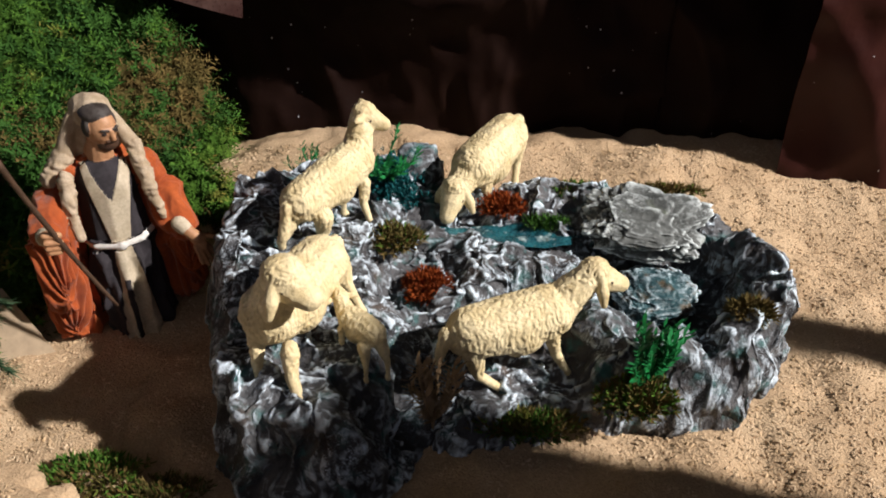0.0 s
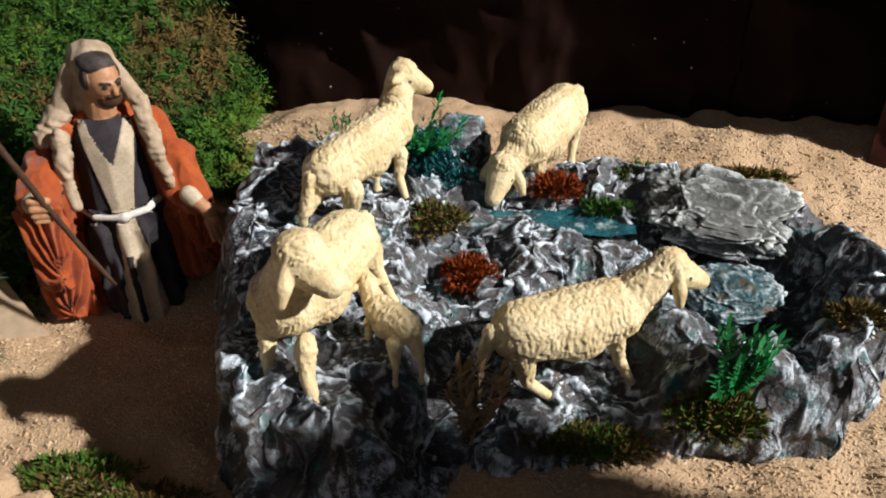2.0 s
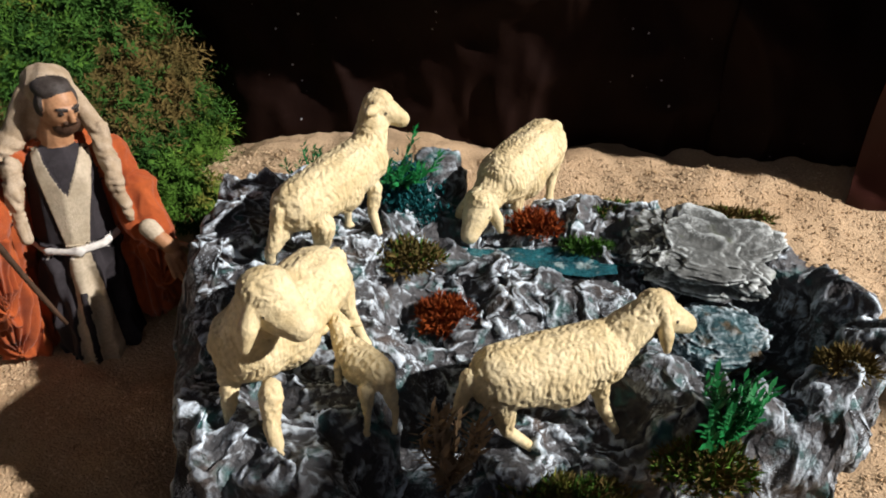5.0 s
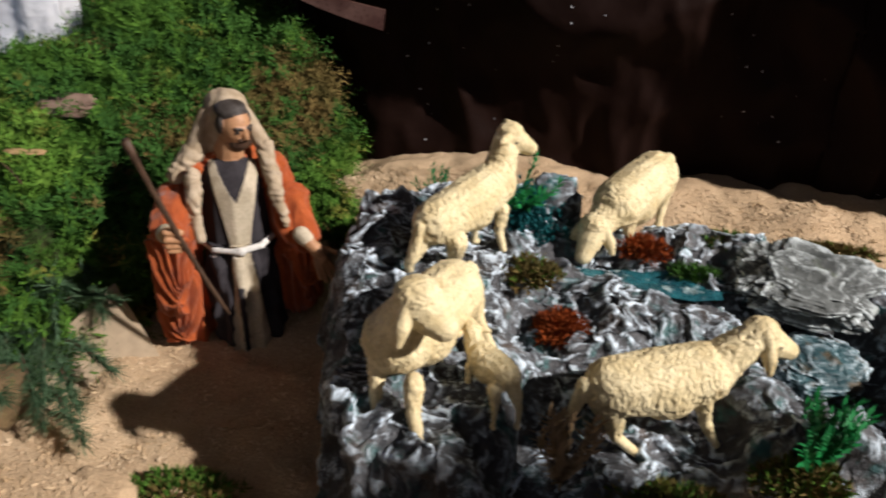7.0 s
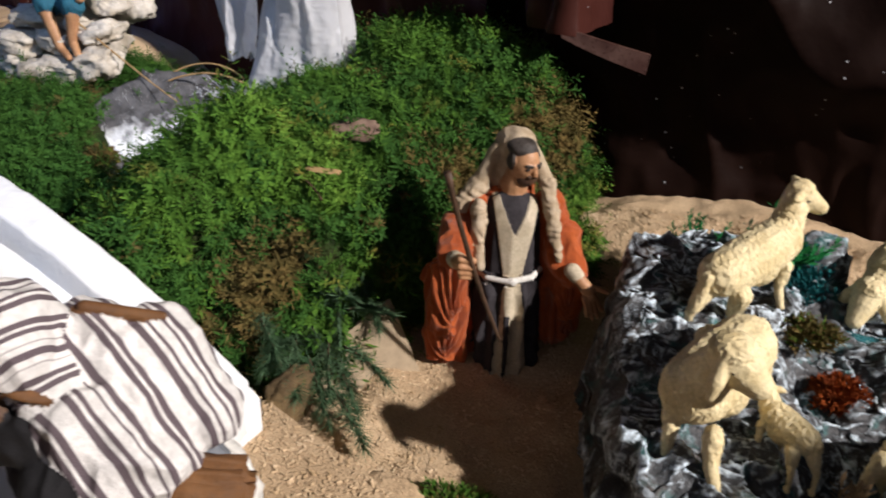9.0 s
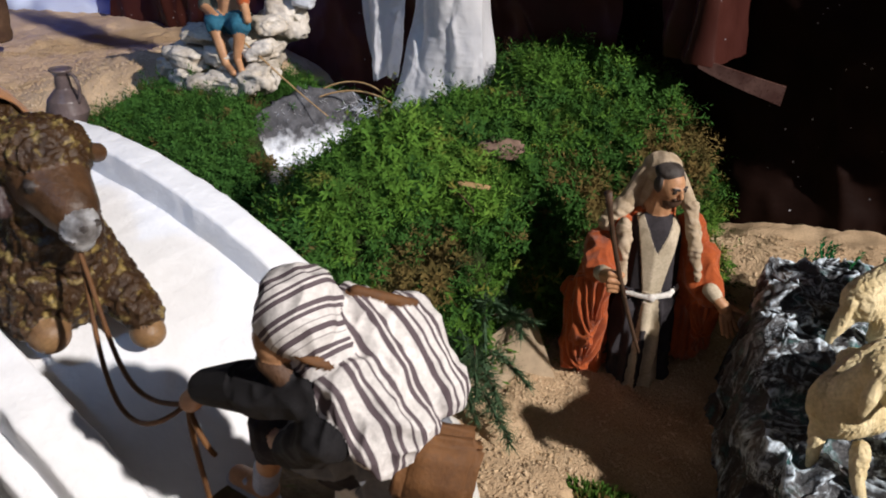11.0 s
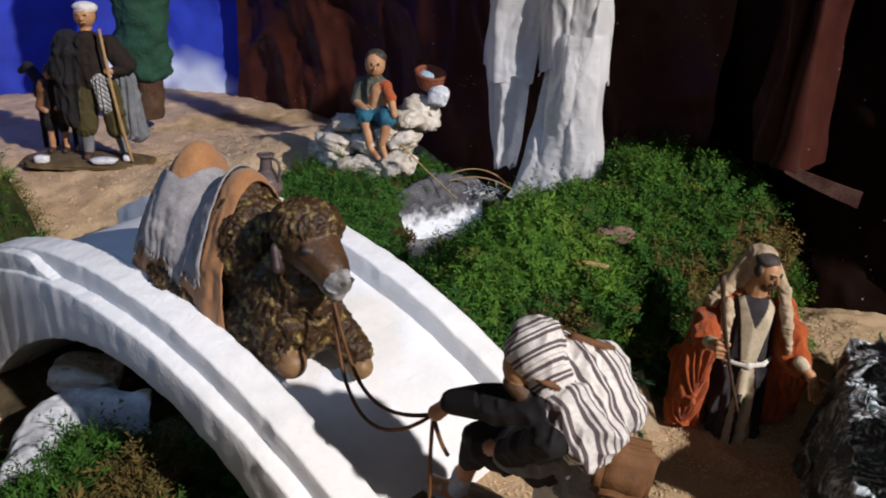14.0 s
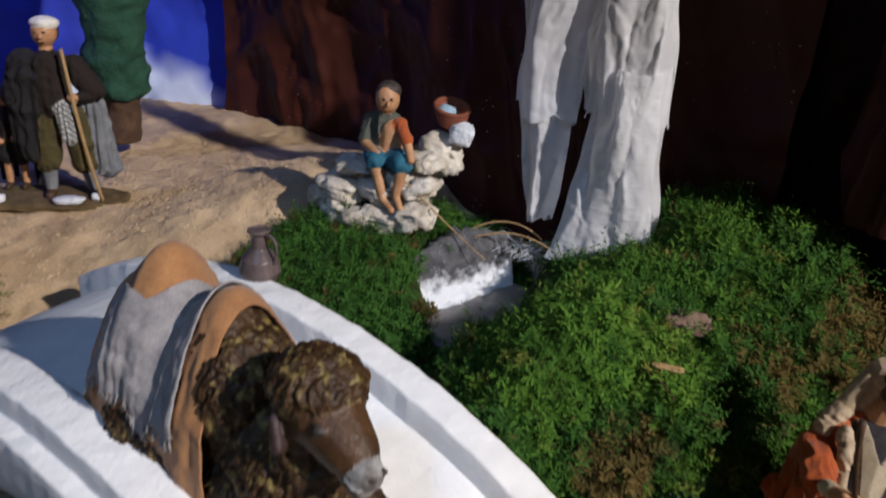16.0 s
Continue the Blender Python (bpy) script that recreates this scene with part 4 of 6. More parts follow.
# ---- sheep ----
def sheep(label, rump, chest, head, nose, legs, seed, r=0.031, ears=True, k=1.0, collar=True, hs=1.0):
    rump, chest, head, nose = Vector(rump), Vector(chest), Vector(head), Vector(nose)
    mid = (rump + chest) / 2 + Vector((0, 0, -0.003 * k))
    ax = (chest - rump).normalized()
    belly = mid + ax * r * 0.25 + Vector((0, 0, -r * 0.22))
    pr = [egg(belly, (r * 0.9, r * 0.9, r * 0.85), "w", "wool"), cap(rump, r * 0.80, mid, r * 0.92, "w", "wool"), cap(mid, r * 0.92, chest, r * 0.84, "w", "wool"),
          cap(chest + ax * 0.004, r * 0.66, head - (nose - head) * 0.1, r * 0.44, "w", "wool"),
          cap(head, r * 0.48 * hs, head + (nose - head) * 0.40, r * 0.42 * hs, "w"), cap(head + (nose - head) * 0.40, r * 0.40 * hs, nose - (nose - head) * 0.10, r * 0.28 * hs, "w"),
          egg(head + Vector((0, 0, r * 0.20)), (r * 0.46 * hs, r * 0.46 * hs, r * 0.36), "w", "wool")]
    if collar:
        cpos = chest + (head - chest) * 0.62
        pr.append(cap(cpos, r * 0.52, cpos + (head - chest).normalized() * 0.003, r * 0.52, "w"))
    side = (nose - head).cross(Vector((0, 0, 1))).normalized()
    for s in (-1, 1):
        pr.append(egg(head + (nose - head) * 0.34 + side * s * r * 0.38 * hs + Vector((0, 0, r * 0.10)), (r * 0.07, r * 0.07, r * 0.07), "e"))
    if ears:
        for s in (-1, 1):
            e0 = head + side * s * r * 0.40 * hs + Vector((0, 0, r * 0.12))
            drop = Vector((0, 0, -r * 0.78)) if (nose - head).z < -0.016 else Vector((0, 0, -r * 0.05)) - (nose - head).normalized() * r * 0.25
            out = e0 + side * s * r * (0.30 if drop.z < -r * 0.5 else 0.62) + drop
            pr += [cap(e0, r * 0.11, e0.lerp(out, 0.55), r * 0.20, "w"), cap(e0.lerp(out, 0.55), r * 0.20, out, r * 0.10, "w")]
    tail = rump - ax * r * 0.75
    pr.append(cap(tail + Vector((0, 0, 0.006)), r * 0.24, tail - ax * 0.010 * k + Vector((0, 0, -0.026 * k)), r * 0.13, "w", "wool"))
    for hip, knee, foot, hind in legs:
        hip, knee, foot = Vector(hip), Vector(knee), Vector(foot)
        pr += [cap(hip, r * (0.40 if hind else 0.25), knee, r * 0.17, "w", "wool"), cap(knee, r * 0.175, foot + Vector((0, 0, 0.006)), r * 0.125, "w"),
               cap(foot + Vector((0, 0, 0.003)), r * 0.165, foot + (nose - head).normalized() * 0.003 + Vector((0, 0, 0.002)), r * 0.15, "w")]
    return tagged(figurine("sheep_figurine", pr, 0.0012 * max(k, 0.7), {"w": CREAM, "h": HOOF, "e": HAIR}, seed), label, "sheep figurine", group="sheep at the pond")


sheep("cream resin sheep walking over the pond rock, head stretched out", (0.028, 0.632, 0.110), (0.108, 0.660, 0.116), (0.155, 0.678, 0.148), (0.190, 0.692, 0.126),
      [((0.030, 0.622, 0.098), (0.036, 0.622, 0.062), (0.063, 0.630, 0.028), 1), ((0.024, 0.648, 0.098), (0.02, 0.66, 0.062), (0.035, 0.66, 0.032), 1),
       ((0.112, 0.648, 0.096), (0.118, 0.650, 0.068), (0.131, 0.652, 0.037), 0), ((0.112, 0.676, 0.096), (0.118, 0.684, 0.066), (0.112, 0.688, 0.04), 0)], 3, 0.0345)
sheep("cream resin sheep standing on the rock, head raised and turned", (-0.150, 0.742, 0.198), (-0.100, 0.812, 0.212), (-0.088, 0.836, 0.255), (-0.064, 0.836, 0.243),
      [((-0.160, 0.735, 0.185), (-0.172, 0.722, 0.160), (-0.172, 0.728, 0.135), 1), ((-0.128, 0.742, 0.178), (-0.132, 0.750, 0.146), (-0.110, 0.778, 0.116), 1),
       ((-0.088, 0.800, 0.190), (-0.090, 0.795, 0.165), (-0.083, 0.790, 0.138), 0), ((-0.112, 0.822, 0.190), (-0.118, 0.83, 0.16), (-0.118, 0.83, 0.13), 0)], 4, 0.0290)
sheep("cream resin sheep bending down to drink from the teal water", (0.085, 0.985, 0.162), (0.040, 0.925, 0.146), (0.015, 0.895, 0.126), (0.004, 0.872, 0.098),
      [((0.098, 0.985, 0.15), (0.100, 0.98, 0.125), (0.098, 0.97, 0.098), 1), ((0.068, 0.995, 0.15), (0.066, 0.995, 0.125), (0.066, 0.99, 0.09), 1),
       ((0.056, 0.918, 0.13), (0.056, 0.915, 0.11), (0.054, 0.912, 0.085), 0), ((0.022, 0.93, 0.13), (0.018, 0.93, 0.11), (0.016, 0.93, 0.09), 0)], 5, 0.0365)
sheep("cream resin ewe turning her head back to a suckling lamb", (-0.122, 0.664, 0.172), (-0.158, 0.592, 0.166), (-0.138, 0.570, 0.220), (-0.113, 0.560, 0.203),
      [((-0.108, 0.676, 0.160), (-0.098, 0.672, 0.140), (-0.084, 0.650, 0.122), 1), ((-0.150, 0.690, 0.155), (-0.155, 0.69, 0.13), (-0.155, 0.69, 0.112), 1),
       ((-0.138, 0.560, 0.148), (-0.136, 0.545, 0.128), (-0.127, 0.530, 0.104), 0), ((-0.172, 0.580, 0.148), (-0.172, 0.57, 0.128), (-0.170, 0.563, 0.102), 0)], 6, 0.037, hs=1.15)
sheep("small cream resin lamb drinking under the ewe", (-0.066, 0.592, 0.140), (-0.088, 0.612, 0.142), (-0.100, 0.628, 0.156), (-0.106, 0.640, 0.164),
      [((-0.058, 0.586, 0.132), (-0.052, 0.578, 0.118), (-0.052, 0.574, 0.098), 1), ((-0.074, 0.582, 0.132), (-0.072, 0.572, 0.118), (-0.072, 0.568, 0.100), 1),
       ((-0.080, 0.612, 0.132), (-0.078, 0.612, 0.118), (-0.078, 0.612, 0.102), 0), ((-0.098, 0.610, 0.132), (-0.098, 0.606, 0.118), (-0.098, 0.602, 0.102), 0)], 7, 0.0165, True, 0.5, False)


# ---- shepherd figurine: local x right, -y front ----
PAINT = {"o": ORANGE, "c": CHARCOAL, "l": LINEN, "s": SCARF, "w": WHITE_CLOTH, "k": SKIN, "h": HAIR, "b": BEARD, "n": BROWN, "x": BLACK, "v": OLIVE, "g": GREY_CLOTH,
         "t": BLUE_CLOTH, "e": GREEN_GREY, "L": LEATHER, "z": STRIPES, "Z": STRIPES_HEAD, "q": CHECK, "d": WOOD, "p": BASE, "W": WRAP}
shepherd_head = [
    cap((0, 0, 0.225), 0.014, (0.004, -0.006, 0.245), 0.013, "k"), egg((0.006, -0.010, 0.264), (0.0185, 0.021, 0.025), "k"),
    egg((0.005, 0.000, 0.283), (0.019, 0.021, 0.012), "h"), egg((0.023, -0.006, 0.270), (0.004, 0.009, 0.012), "h"), egg((-0.012, -0.008, 0.268), (0.004, 0.009, 0.012), "h"),
    egg((0.001, -0.0295, 0.2665), (0.0032, 0.0025, 0.0022), "h"), egg((0.017, -0.0285, 0.2665), (0.0032, 0.0025, 0.0022), "h"), cap((-0.002, -0.029, 0.272), 0.0018, (0.006, -0.031, 0.271), 0.0016, "h"), cap((0.013, -0.031, 0.271), 0.0016, (0.020, -0.027, 0.272), 0.0018, "h"),
    egg((0.009, -0.020, 0.246), (0.014, 0.011, 0.012), "b"), cap((0.004, -0.031, 0.2545), 0.0025, (0.015, -0.031, 0.2545), 0.0025, "b"), cap((0.0095, -0.030, 0.270), 0.0024, (0.0100, -0.0345, 0.259), 0.0034, "k"),
]
TURN = Euler((radians(14), 0, radians(26))).to_matrix()
NECK = Vector((0.004, -0.004, 0.256))


def turned(p):
    """The same volume, turned with the head."""
    if p[0] == "c":
        return ("c", NECK + TURN @ (p[1] - NECK), p[2], NECK + TURN @ (p[3] - NECK), p[4], p[5], p[6])
    return ("e", NECK + TURN @ (p[1] - NECK), p[2], TURN @ p[3], None, p[5], p[6])


def shrunk(p, k=0.82, c=Vector((0.003, 0.0, 0.3025))):
    """The head and its scarf, drawn together towards the crown."""
    if p[0] == "c":
        return ("c", c + (p[1] - c) * k, p[2] * k, c + (p[3] - c) * k, p[4] * k, p[5], p[6])
    return ("e", c + (p[1] - c) * k, p[2] * k, p[3], None, p[5], p[6])


open_hand = [
    cap((0.070, -0.035, 0.132), 0.0092, (0.074, -0.040, 0.128), 0.0088, "l"), cap((0.076, -0.042, 0.126), 0.007, (0.086, -0.048, 0.116), 0.0075, "k"), cap((0.084, -0.046, 0.114), 0.006, (0.090, -0.050, 0.108), 0.006, "k"),
    cap((0.093, -0.047, 0.108), 0.0030, (0.103, -0.050, 0.090), 0.0024, "k"), cap((0.090, -0.051, 0.106), 0.0030, (0.098, -0.056, 0.085), 0.0024, "k"),
    cap((0.086, -0.053, 0.106), 0.0030, (0.092, -0.060, 0.085), 0.0024, "k"), cap((0.082, -0.053, 0.108), 0.0028, (0.086, -0.061, 0.089), 0.0022, "k"),
    cap((0.090, -0.045, 0.118), 0.0032, (0.107, -0.048, 0.112), 0.0026, "k"),
]
REACH = Vector((-0.006, -0.008, 0.024))
shepherd = [shrunk(turned(p)) for p in shepherd_head] + [cap((0, 0.002, 0.215), 0.015, (0.003, -0.004, 0.255), 0.012, "k")] + [(p[0], p[1] + REACH, p[2], p[3] + REACH, p[4], p[5], p[6]) for p in open_hand] + [
    cap((0.054, -0.014, 0.160), 0.018, (0.058, -0.026, 0.146), 0.014, "o", "cloth"),
    cap((0.002, -0.004, 0.02), 0.040, (0, 0, 0.14), 0.035, "c", "fold"), cap((0, 0, 0.14), 0.035, (0, 0, 0.205), 0.032, "c"),
    cap((-0.060, 0.002, 0.022), 0.027, (-0.064, 0.002, 0.12), 0.026, "o", "fold"), cap((-0.062, 0.002, 0.12), 0.026, (-0.040, 0.004, 0.213), 0.020, "o", "cloth"),
    cap((0.058, 0.012, 0.05), 0.022, (0.058, 0.008, 0.12), 0.025, "o", "fold"), cap((0.060, 0.006, 0.12), 0.024, (0.040, 0.004, 0.213), 0.020, "o", "cloth"),
    cap((0.0, 0.022, 0.03), 0.040, (0, 0.016, 0.215), 0.030, "o", "fold"),
    cap((-0.052, -0.008, 0.19), 0.022, (-0.062, -0.055, 0.178), 0.019, "o", "cloth"), cap((-0.062, -0.055, 0.172), 0.018, (-0.068, -0.040, 0.080), 0.014, "o", "fold"), cap((-0.066, -0.03, 0.10), 0.022, (-0.068, -0.012, 0.03), 0.020, "o", "fold"),
    cap((0.056, -0.005, 0.18), 0.022, (0.068, -0.025, 0.140), 0.018, "o", "cloth"), cap((0.068, -0.022, 0.138), 0.016, (0.072, -0.005, 0.065), 0.012, "o", "fold"),
    cap((-0.060, -0.080, 0.188), 0.0095, (-0.058, -0.090, 0.191), 0.0100, "l"), cap((-0.059, -0.090, 0.191), 0.008, (-0.052, -0.106, 0.197), 0.0088, "k"),
    cap((-0.056, -0.113, 0.205), 0.0040, (-0.044, -0.112, 0.203), 0.0040, "k"), cap((-0.056, -0.114, 0.197), 0.0036, (-0.044, -0.112, 0.195), 0.0036, "k"),
    cap((-0.056, -0.113, 0.190), 0.0034, (-0.045, -0.110, 0.188), 0.0034, "k"), cap((-0.055, -0.112, 0.184), 0.0030, (-0.046, -0.109, 0.182), 0.0030, "k"),
    cap((-0.034, -0.009, 0.137), 0.0034, (-0.023, -0.029, 0.137), 0.0036, "w"), cap((-0.023, -0.029, 0.137), 0.0036, (0.0, -0.0380, 0.137), 0.0036, "w"),
    cap((0.0, -0.0380, 0.137), 0.0036, (0.023, -0.029, 0.138), 0.0038, "w"), cap((0.023, -0.029, 0.138), 0.0038, (0.034, -0.009, 0.139), 0.0038, "w"),
    egg((0.003, -0.0385, 0.137), (0.005, 0.004, 0.0055), "w"),
    egg((0.001, 0.010, 0.2845), (0.0215, 0.020, 0.018), "s", "cloth"), egg((-0.003, 0.016, 0.255), (0.028, 0.016, 0.034), "s", "cloth"),
    cap((-0.017, 0.008, 0.281), 0.0065, (-0.034, 0.008, 0.238), 0.011, "s", "cloth"), cap((-0.036, 0.006, 0.236), 0.012, (-0.050, -0.004, 0.216), 0.012, "s", "gather"),
    cap((-0.036, -0.022, 0.222), 0.009, (-0.035, -0.042, 0.198), 0.0080, "s", "gather"), cap((-0.035, -0.043, 0.196), 0.0065, (-0.033, -0.050, 0.162), 0.0048, "s", "gather"),
    cap((0.018, 0.006, 0.282), 0.0055, (0.033, 0.000, 0.246), 0.0085, "s", "cloth"), cap((0.035, -0.004, 0.244), 0.009, (0.043, -0.026, 0.200), 0.0085, "s", "gather"),
    cap((0.043, -0.027, 0.198), 0.0065, (0.050, -0.034, 0.166), 0.0042, "s", "gather"),
    cap((-0.02, -0.012, 0.005), 0.010, (-0.02, -0.03, 0.004), 0.008, "d"), cap((0.02, -0.012, 0.005), 0.010, (0.02, -0.03, 0.004), 0.008, "d"),
]
def linen_panel(V, N):
    """Where the pale under-robe shows down the front of the dark tunic."""
    x, z = V[:, 0] - 0.003, V[:, 2]
    low = 0.138 - z
    above = (z >= 0.138) & (np.abs(x) < 0.009 + (z - 0.138) * 0.16) & (z < 0.192 + 2.4 * np.abs(x))
    below = (z < 0.138) & (np.abs(x - low * 0.04) < 0.0075 + low * 0.10) & ((low < 0.045) | (np.abs(x + 0.004 - low * 0.02) > 0.0022))
    return (above | below) & (N[:, 1] < -0.2)


tagged(figurine("shepherd_figurine", shepherd, 0.0011, PAINT, 3, pose(-0.378, 0.800, -0.011, 0, 0, 20) @ Matrix.Diagonal((1.06, 0.95, 1.0, 1)), 3, linen_panel), "bearded figurine in a rust-orange cloak, charcoal tunic and headscarf", "figurine")
bm = bmesh.new()
tube(bm, bez((-0.404, 0.650, 0.298), (-0.397, 0.676, 0.222), (-0.375, 0.694, 0.140), (-0.358, 0.710, 0.085), 14), [0.0042, 0.0034] + [0.0028] * 6 + [0.0024] * 4 + [0.002, 0.0018], 8)
tagged(part("walking_staff", bm, WOOD), "thin dark wooden staff held by the figurine", "staff")

# ---- bridge: along s, across w ----
AX = radians(-9.6)
BU, BW = Vector((math.cos(AX), math.sin(AX), 0)), Vector((-math.sin(AX), math.cos(AX), 0))
B0 = Vector((-0.90, 0.290, 0))
S0, RAD, TOP = -0.17, 0.86, 0.277


def bridge_point(s, w, z):
    return B0 + BU * s + BW * w + Vector((0, 0, z - 0.018 * (1 - min(w, 0.23) / 0.23)))


def top_z(s):
    return TOP - RAD + math.sqrt(RAD ** 2 - (s - S0) ** 2)


def arch_z(s):
    return max(0.190 - 1.15 * (s + 0.10) ** 2, -0.12)


bridge = tagged(new("bridge"), "white plastered arched footbridge with low parapets", "bridge")
S1, S2, NS = -0.62, 0.318, 90


def bridge_slab(name, w0, w1, up, down, label, steps=4, s_from=S1, s_to=S2, rough=0.0014):
    """A band of the bridge between two heights, which may depend on s."""
    ss = np.linspace(s_from, s_to, NS * 2)
    ws = np.linspace(w0, w1, steps)
    V = []
    for s in ss:
        zt, zb = up(s), down(s)
        ring = [(w, zt) for w in ws] + [(w1, zt + (zb - zt) * f) for f in (0.33, 0.66)] + [(w, zb) for w in ws[::-1]] + [(w0, zb + (zt - zb) * f) for f in (0.33, 0.66)]
        V += [bridge_point(s, w, z) for w, z in ring]
    n = len(ring)
    V = np.array([v[:] for v in V])
    V = V + rough * np.stack([vnoise(V, 60, 1), vnoise(V, 60, 2), vnoise(V, 45, 3) + 0.6 * vnoise(V, 160, 6)], 1)
    F = []
    for i in range(len(ss) - 1):
        for j in range(n):
            a, b = i * n + j, i * n + (j + 1) % n
            F.append((a, b, b + n, a + n))
    F += [tuple(range(n))[::-1], tuple(len(ss) * n - n + j for j in range(n))]
    ob = link(name, from_arrays(name, V, F), PLASTER, bridge, label)
    mod = ob.modifiers.new("edge", "BEVEL")
    mod.width, mod.segments, mod.limit_method, mod.angle_limit = 0.003, 2, "ANGLE", radians(50)
    return ob


bridge_slab("deck", -0.002, 0.234, lambda s: top_z(s) - 0.034, lambda s: max(arch_z(s), -0.12), "smooth white plaster deck", 10, S1, 0.272)
bridge_slab("parapet", -0.042, 0.002, top_z, lambda s: top_z(s) - 0.06, "", 5)
bridge_slab("parapet", 0.232, 0.274, top_z, lambda s: top_z(s) - 0.06, "", 5)
bridge_slab("ledge", -0.062, -0.004, lambda s: top_z(s) - 0.030, lambda s: max(arch_z(s), -0.12), "front face with a stepped ledge", 5)
bridge_slab("ledge", 0.236, 0.288, lambda s: top_z(s) - 0.030, lambda s: max(arch_z(s), -0.12), "", 5)
bridge_slab("end_block", -0.056, 0.0, lambda s: top_z(s) - 0.004 - 0.030 * float(smooth(-0.36, -0.24, s)), lambda s: top_z(s) - 0.05, "", 5, S1, -0.235)


# ---- bending man figurine on a brown oval base ----
man = [
    egg((-0.497, 0.230, 0.366), (0.027, 0.026, 0.027), "Z", "cloth"), egg((-0.507, 0.222, 0.352), (0.0145, 0.016, 0.018), "k"), cap((-0.510, 0.215, 0.338), 0.008, (-0.500, 0.216, 0.330), 0.008, "b"),
    cap((-0.488, 0.238, 0.350), 0.022, (-0.478, 0.240, 0.325), 0.026, "Z", "cloth"),
    cap((-0.478, 0.258, 0.345), 0.027, (-0.450, 0.259, 0.305), 0.031, "z", "cloth"), cap((-0.466, 0.236, 0.320), 0.028, (-0.446, 0.240, 0.297), 0.031, "z", "cloth"),
    cap((-0.455, 0.278, 0.345), 0.020, (-0.432, 0.276, 0.308), 0.022, "z", "cloth"),
    cap((-0.486, 0.225, 0.318), 0.020, (-0.528, 0.222, 0.308), 0.019, "x", "cloth"), cap((-0.528, 0.222, 0.308), 0.018, (-0.546, 0.226, 0.296), 0.012, "x"),
    cap((-0.552, 0.227, 0.290), 0.007, (-0.564, 0.229, 0.276), 0.008, "k"),
    cap((-0.470, 0.215, 0.300), 0.018, (-0.515, 0.240, 0.250), 0.014, "x", "cloth"), cap((-0.520, 0.246, 0.246), 0.008, (-0.540, 0.255, 0.236), 0.008, "k"),
    cap((-0.446, 0.258, 0.268), 0.035, (-0.451, 0.270, 0.230), 0.035, "g", "cloth"), cap((-0.47, 0.258, 0.262), 0.026, (-0.52, 0.262, 0.236), 0.022, "g", "cloth"),
    cap((-0.454, 0.268, 0.240), 0.029, (-0.556, 0.276, 0.222), 0.023, "c", "cloth"), cap((-0.558, 0.278, 0.218), 0.021, (-0.574, 0.288, 0.192), 0.015, "c", "cloth"),
    cap((-0.444, 0.274, 0.245), 0.036, (-0.446, 0.276, 0.196), 0.042, "w", "cloth"), cap((-0.474, 0.264, 0.232), 0.021, (-0.484, 0.268, 0.196), 0.016, "w", "cloth"), cap((-0.420, 0.272, 0.228), 0.022, (-0.416, 0.282, 0.198), 0.020, "w", "cloth"),
    cap((-0.578, 0.291, 0.180), 0.0105, (-0.585, 0.295, 0.160), 0.010, "k"), cap((-0.587, 0.296, 0.158), 0.0115, (-0.593, 0.299, 0.136), 0.011, "W"), cap((-0.592, 0.301, 0.128), 0.010, (-0.628, 0.308, 0.122), 0.009, "k"), cap((-0.588, 0.300, 0.117), 0.008, (-0.634, 0.309, 0.114), 0.008, "W"), cap((-0.612, 0.297, 0.130), 0.003, (-0.608, 0.314, 0.130), 0.003, "W"),
    cap((-0.444, 0.286, 0.178), 0.019, (-0.449, 0.288, 0.150), 0.015, "n"), cap((-0.451, 0.288, 0.147), 0.0125, (-0.453, 0.287, 0.126), 0.012, "W"),
    cap((-0.453, 0.287, 0.122), 0.010, (-0.482, 0.284, 0.118), 0.009, "k"),
    cap((-0.476, 0.256, 0.373), 0.0036, (-0.448, 0.276, 0.361), 0.0036, "L"), cap((-0.448, 0.276, 0.361), 0.0036, (-0.420, 0.280, 0.305), 0.0036, "L"),
    egg((-0.490, 0.238, 0.352), (0.0300, 0.0290, 0.0055), "L", "", (0, 24, 0)),
]
LEAN_BACK = Vector((0.019, 0.006, 0.0))


def shifted(p):
    if p[1][0] < -0.545 and p[1][2] > 0.27:
        return p
    far = p[3] if p[0] == "e" or (p[1] - Vector((-0.528, 0.222, 0.308))).length < 0.001 else p[3] + LEAN_BACK
    return (p[0], p[1] + LEAN_BACK, p[2], far, p[4], p[5], p[6])


tagged(figurine("man_figurine", [shifted(p) for p in man], 0.0012, PAINT, 8), "bending figurine in a striped headcloth and shawl, leading the camel", "figurine")


def soft_box(name, c, size, rot, material, label, category, seed, bev=0.25, parent=None, amp=0.06):
    bm = bmesh.new()
    bmesh.ops.create_cube(bm, size=2)
    bmesh.ops.bevel(bm, geom=bm.edges, offset=bev, segments=3, affect="EDGES")
    bmesh.ops.subdivide_edges(bm, edges=bm.edges, cuts=2, use_grid_fill=True)
    M = Matrix.Translation(c) @ Euler([radians(a) for a in rot]).to_matrix().to_4x4() @ Matrix.Diagonal([s / 2 for s in size] + [1])
    for v in bm.verts:
        v.co = v.co * (1 + amp * noise.noise(v.co * 1.7 + Vector((seed, 0, 0))))
    bmesh.ops.transform(bm, matrix=M, verts=bm.verts)
    ob = part(name, bm, material, parent)
    return tagged(ob, label, category) if category else ob


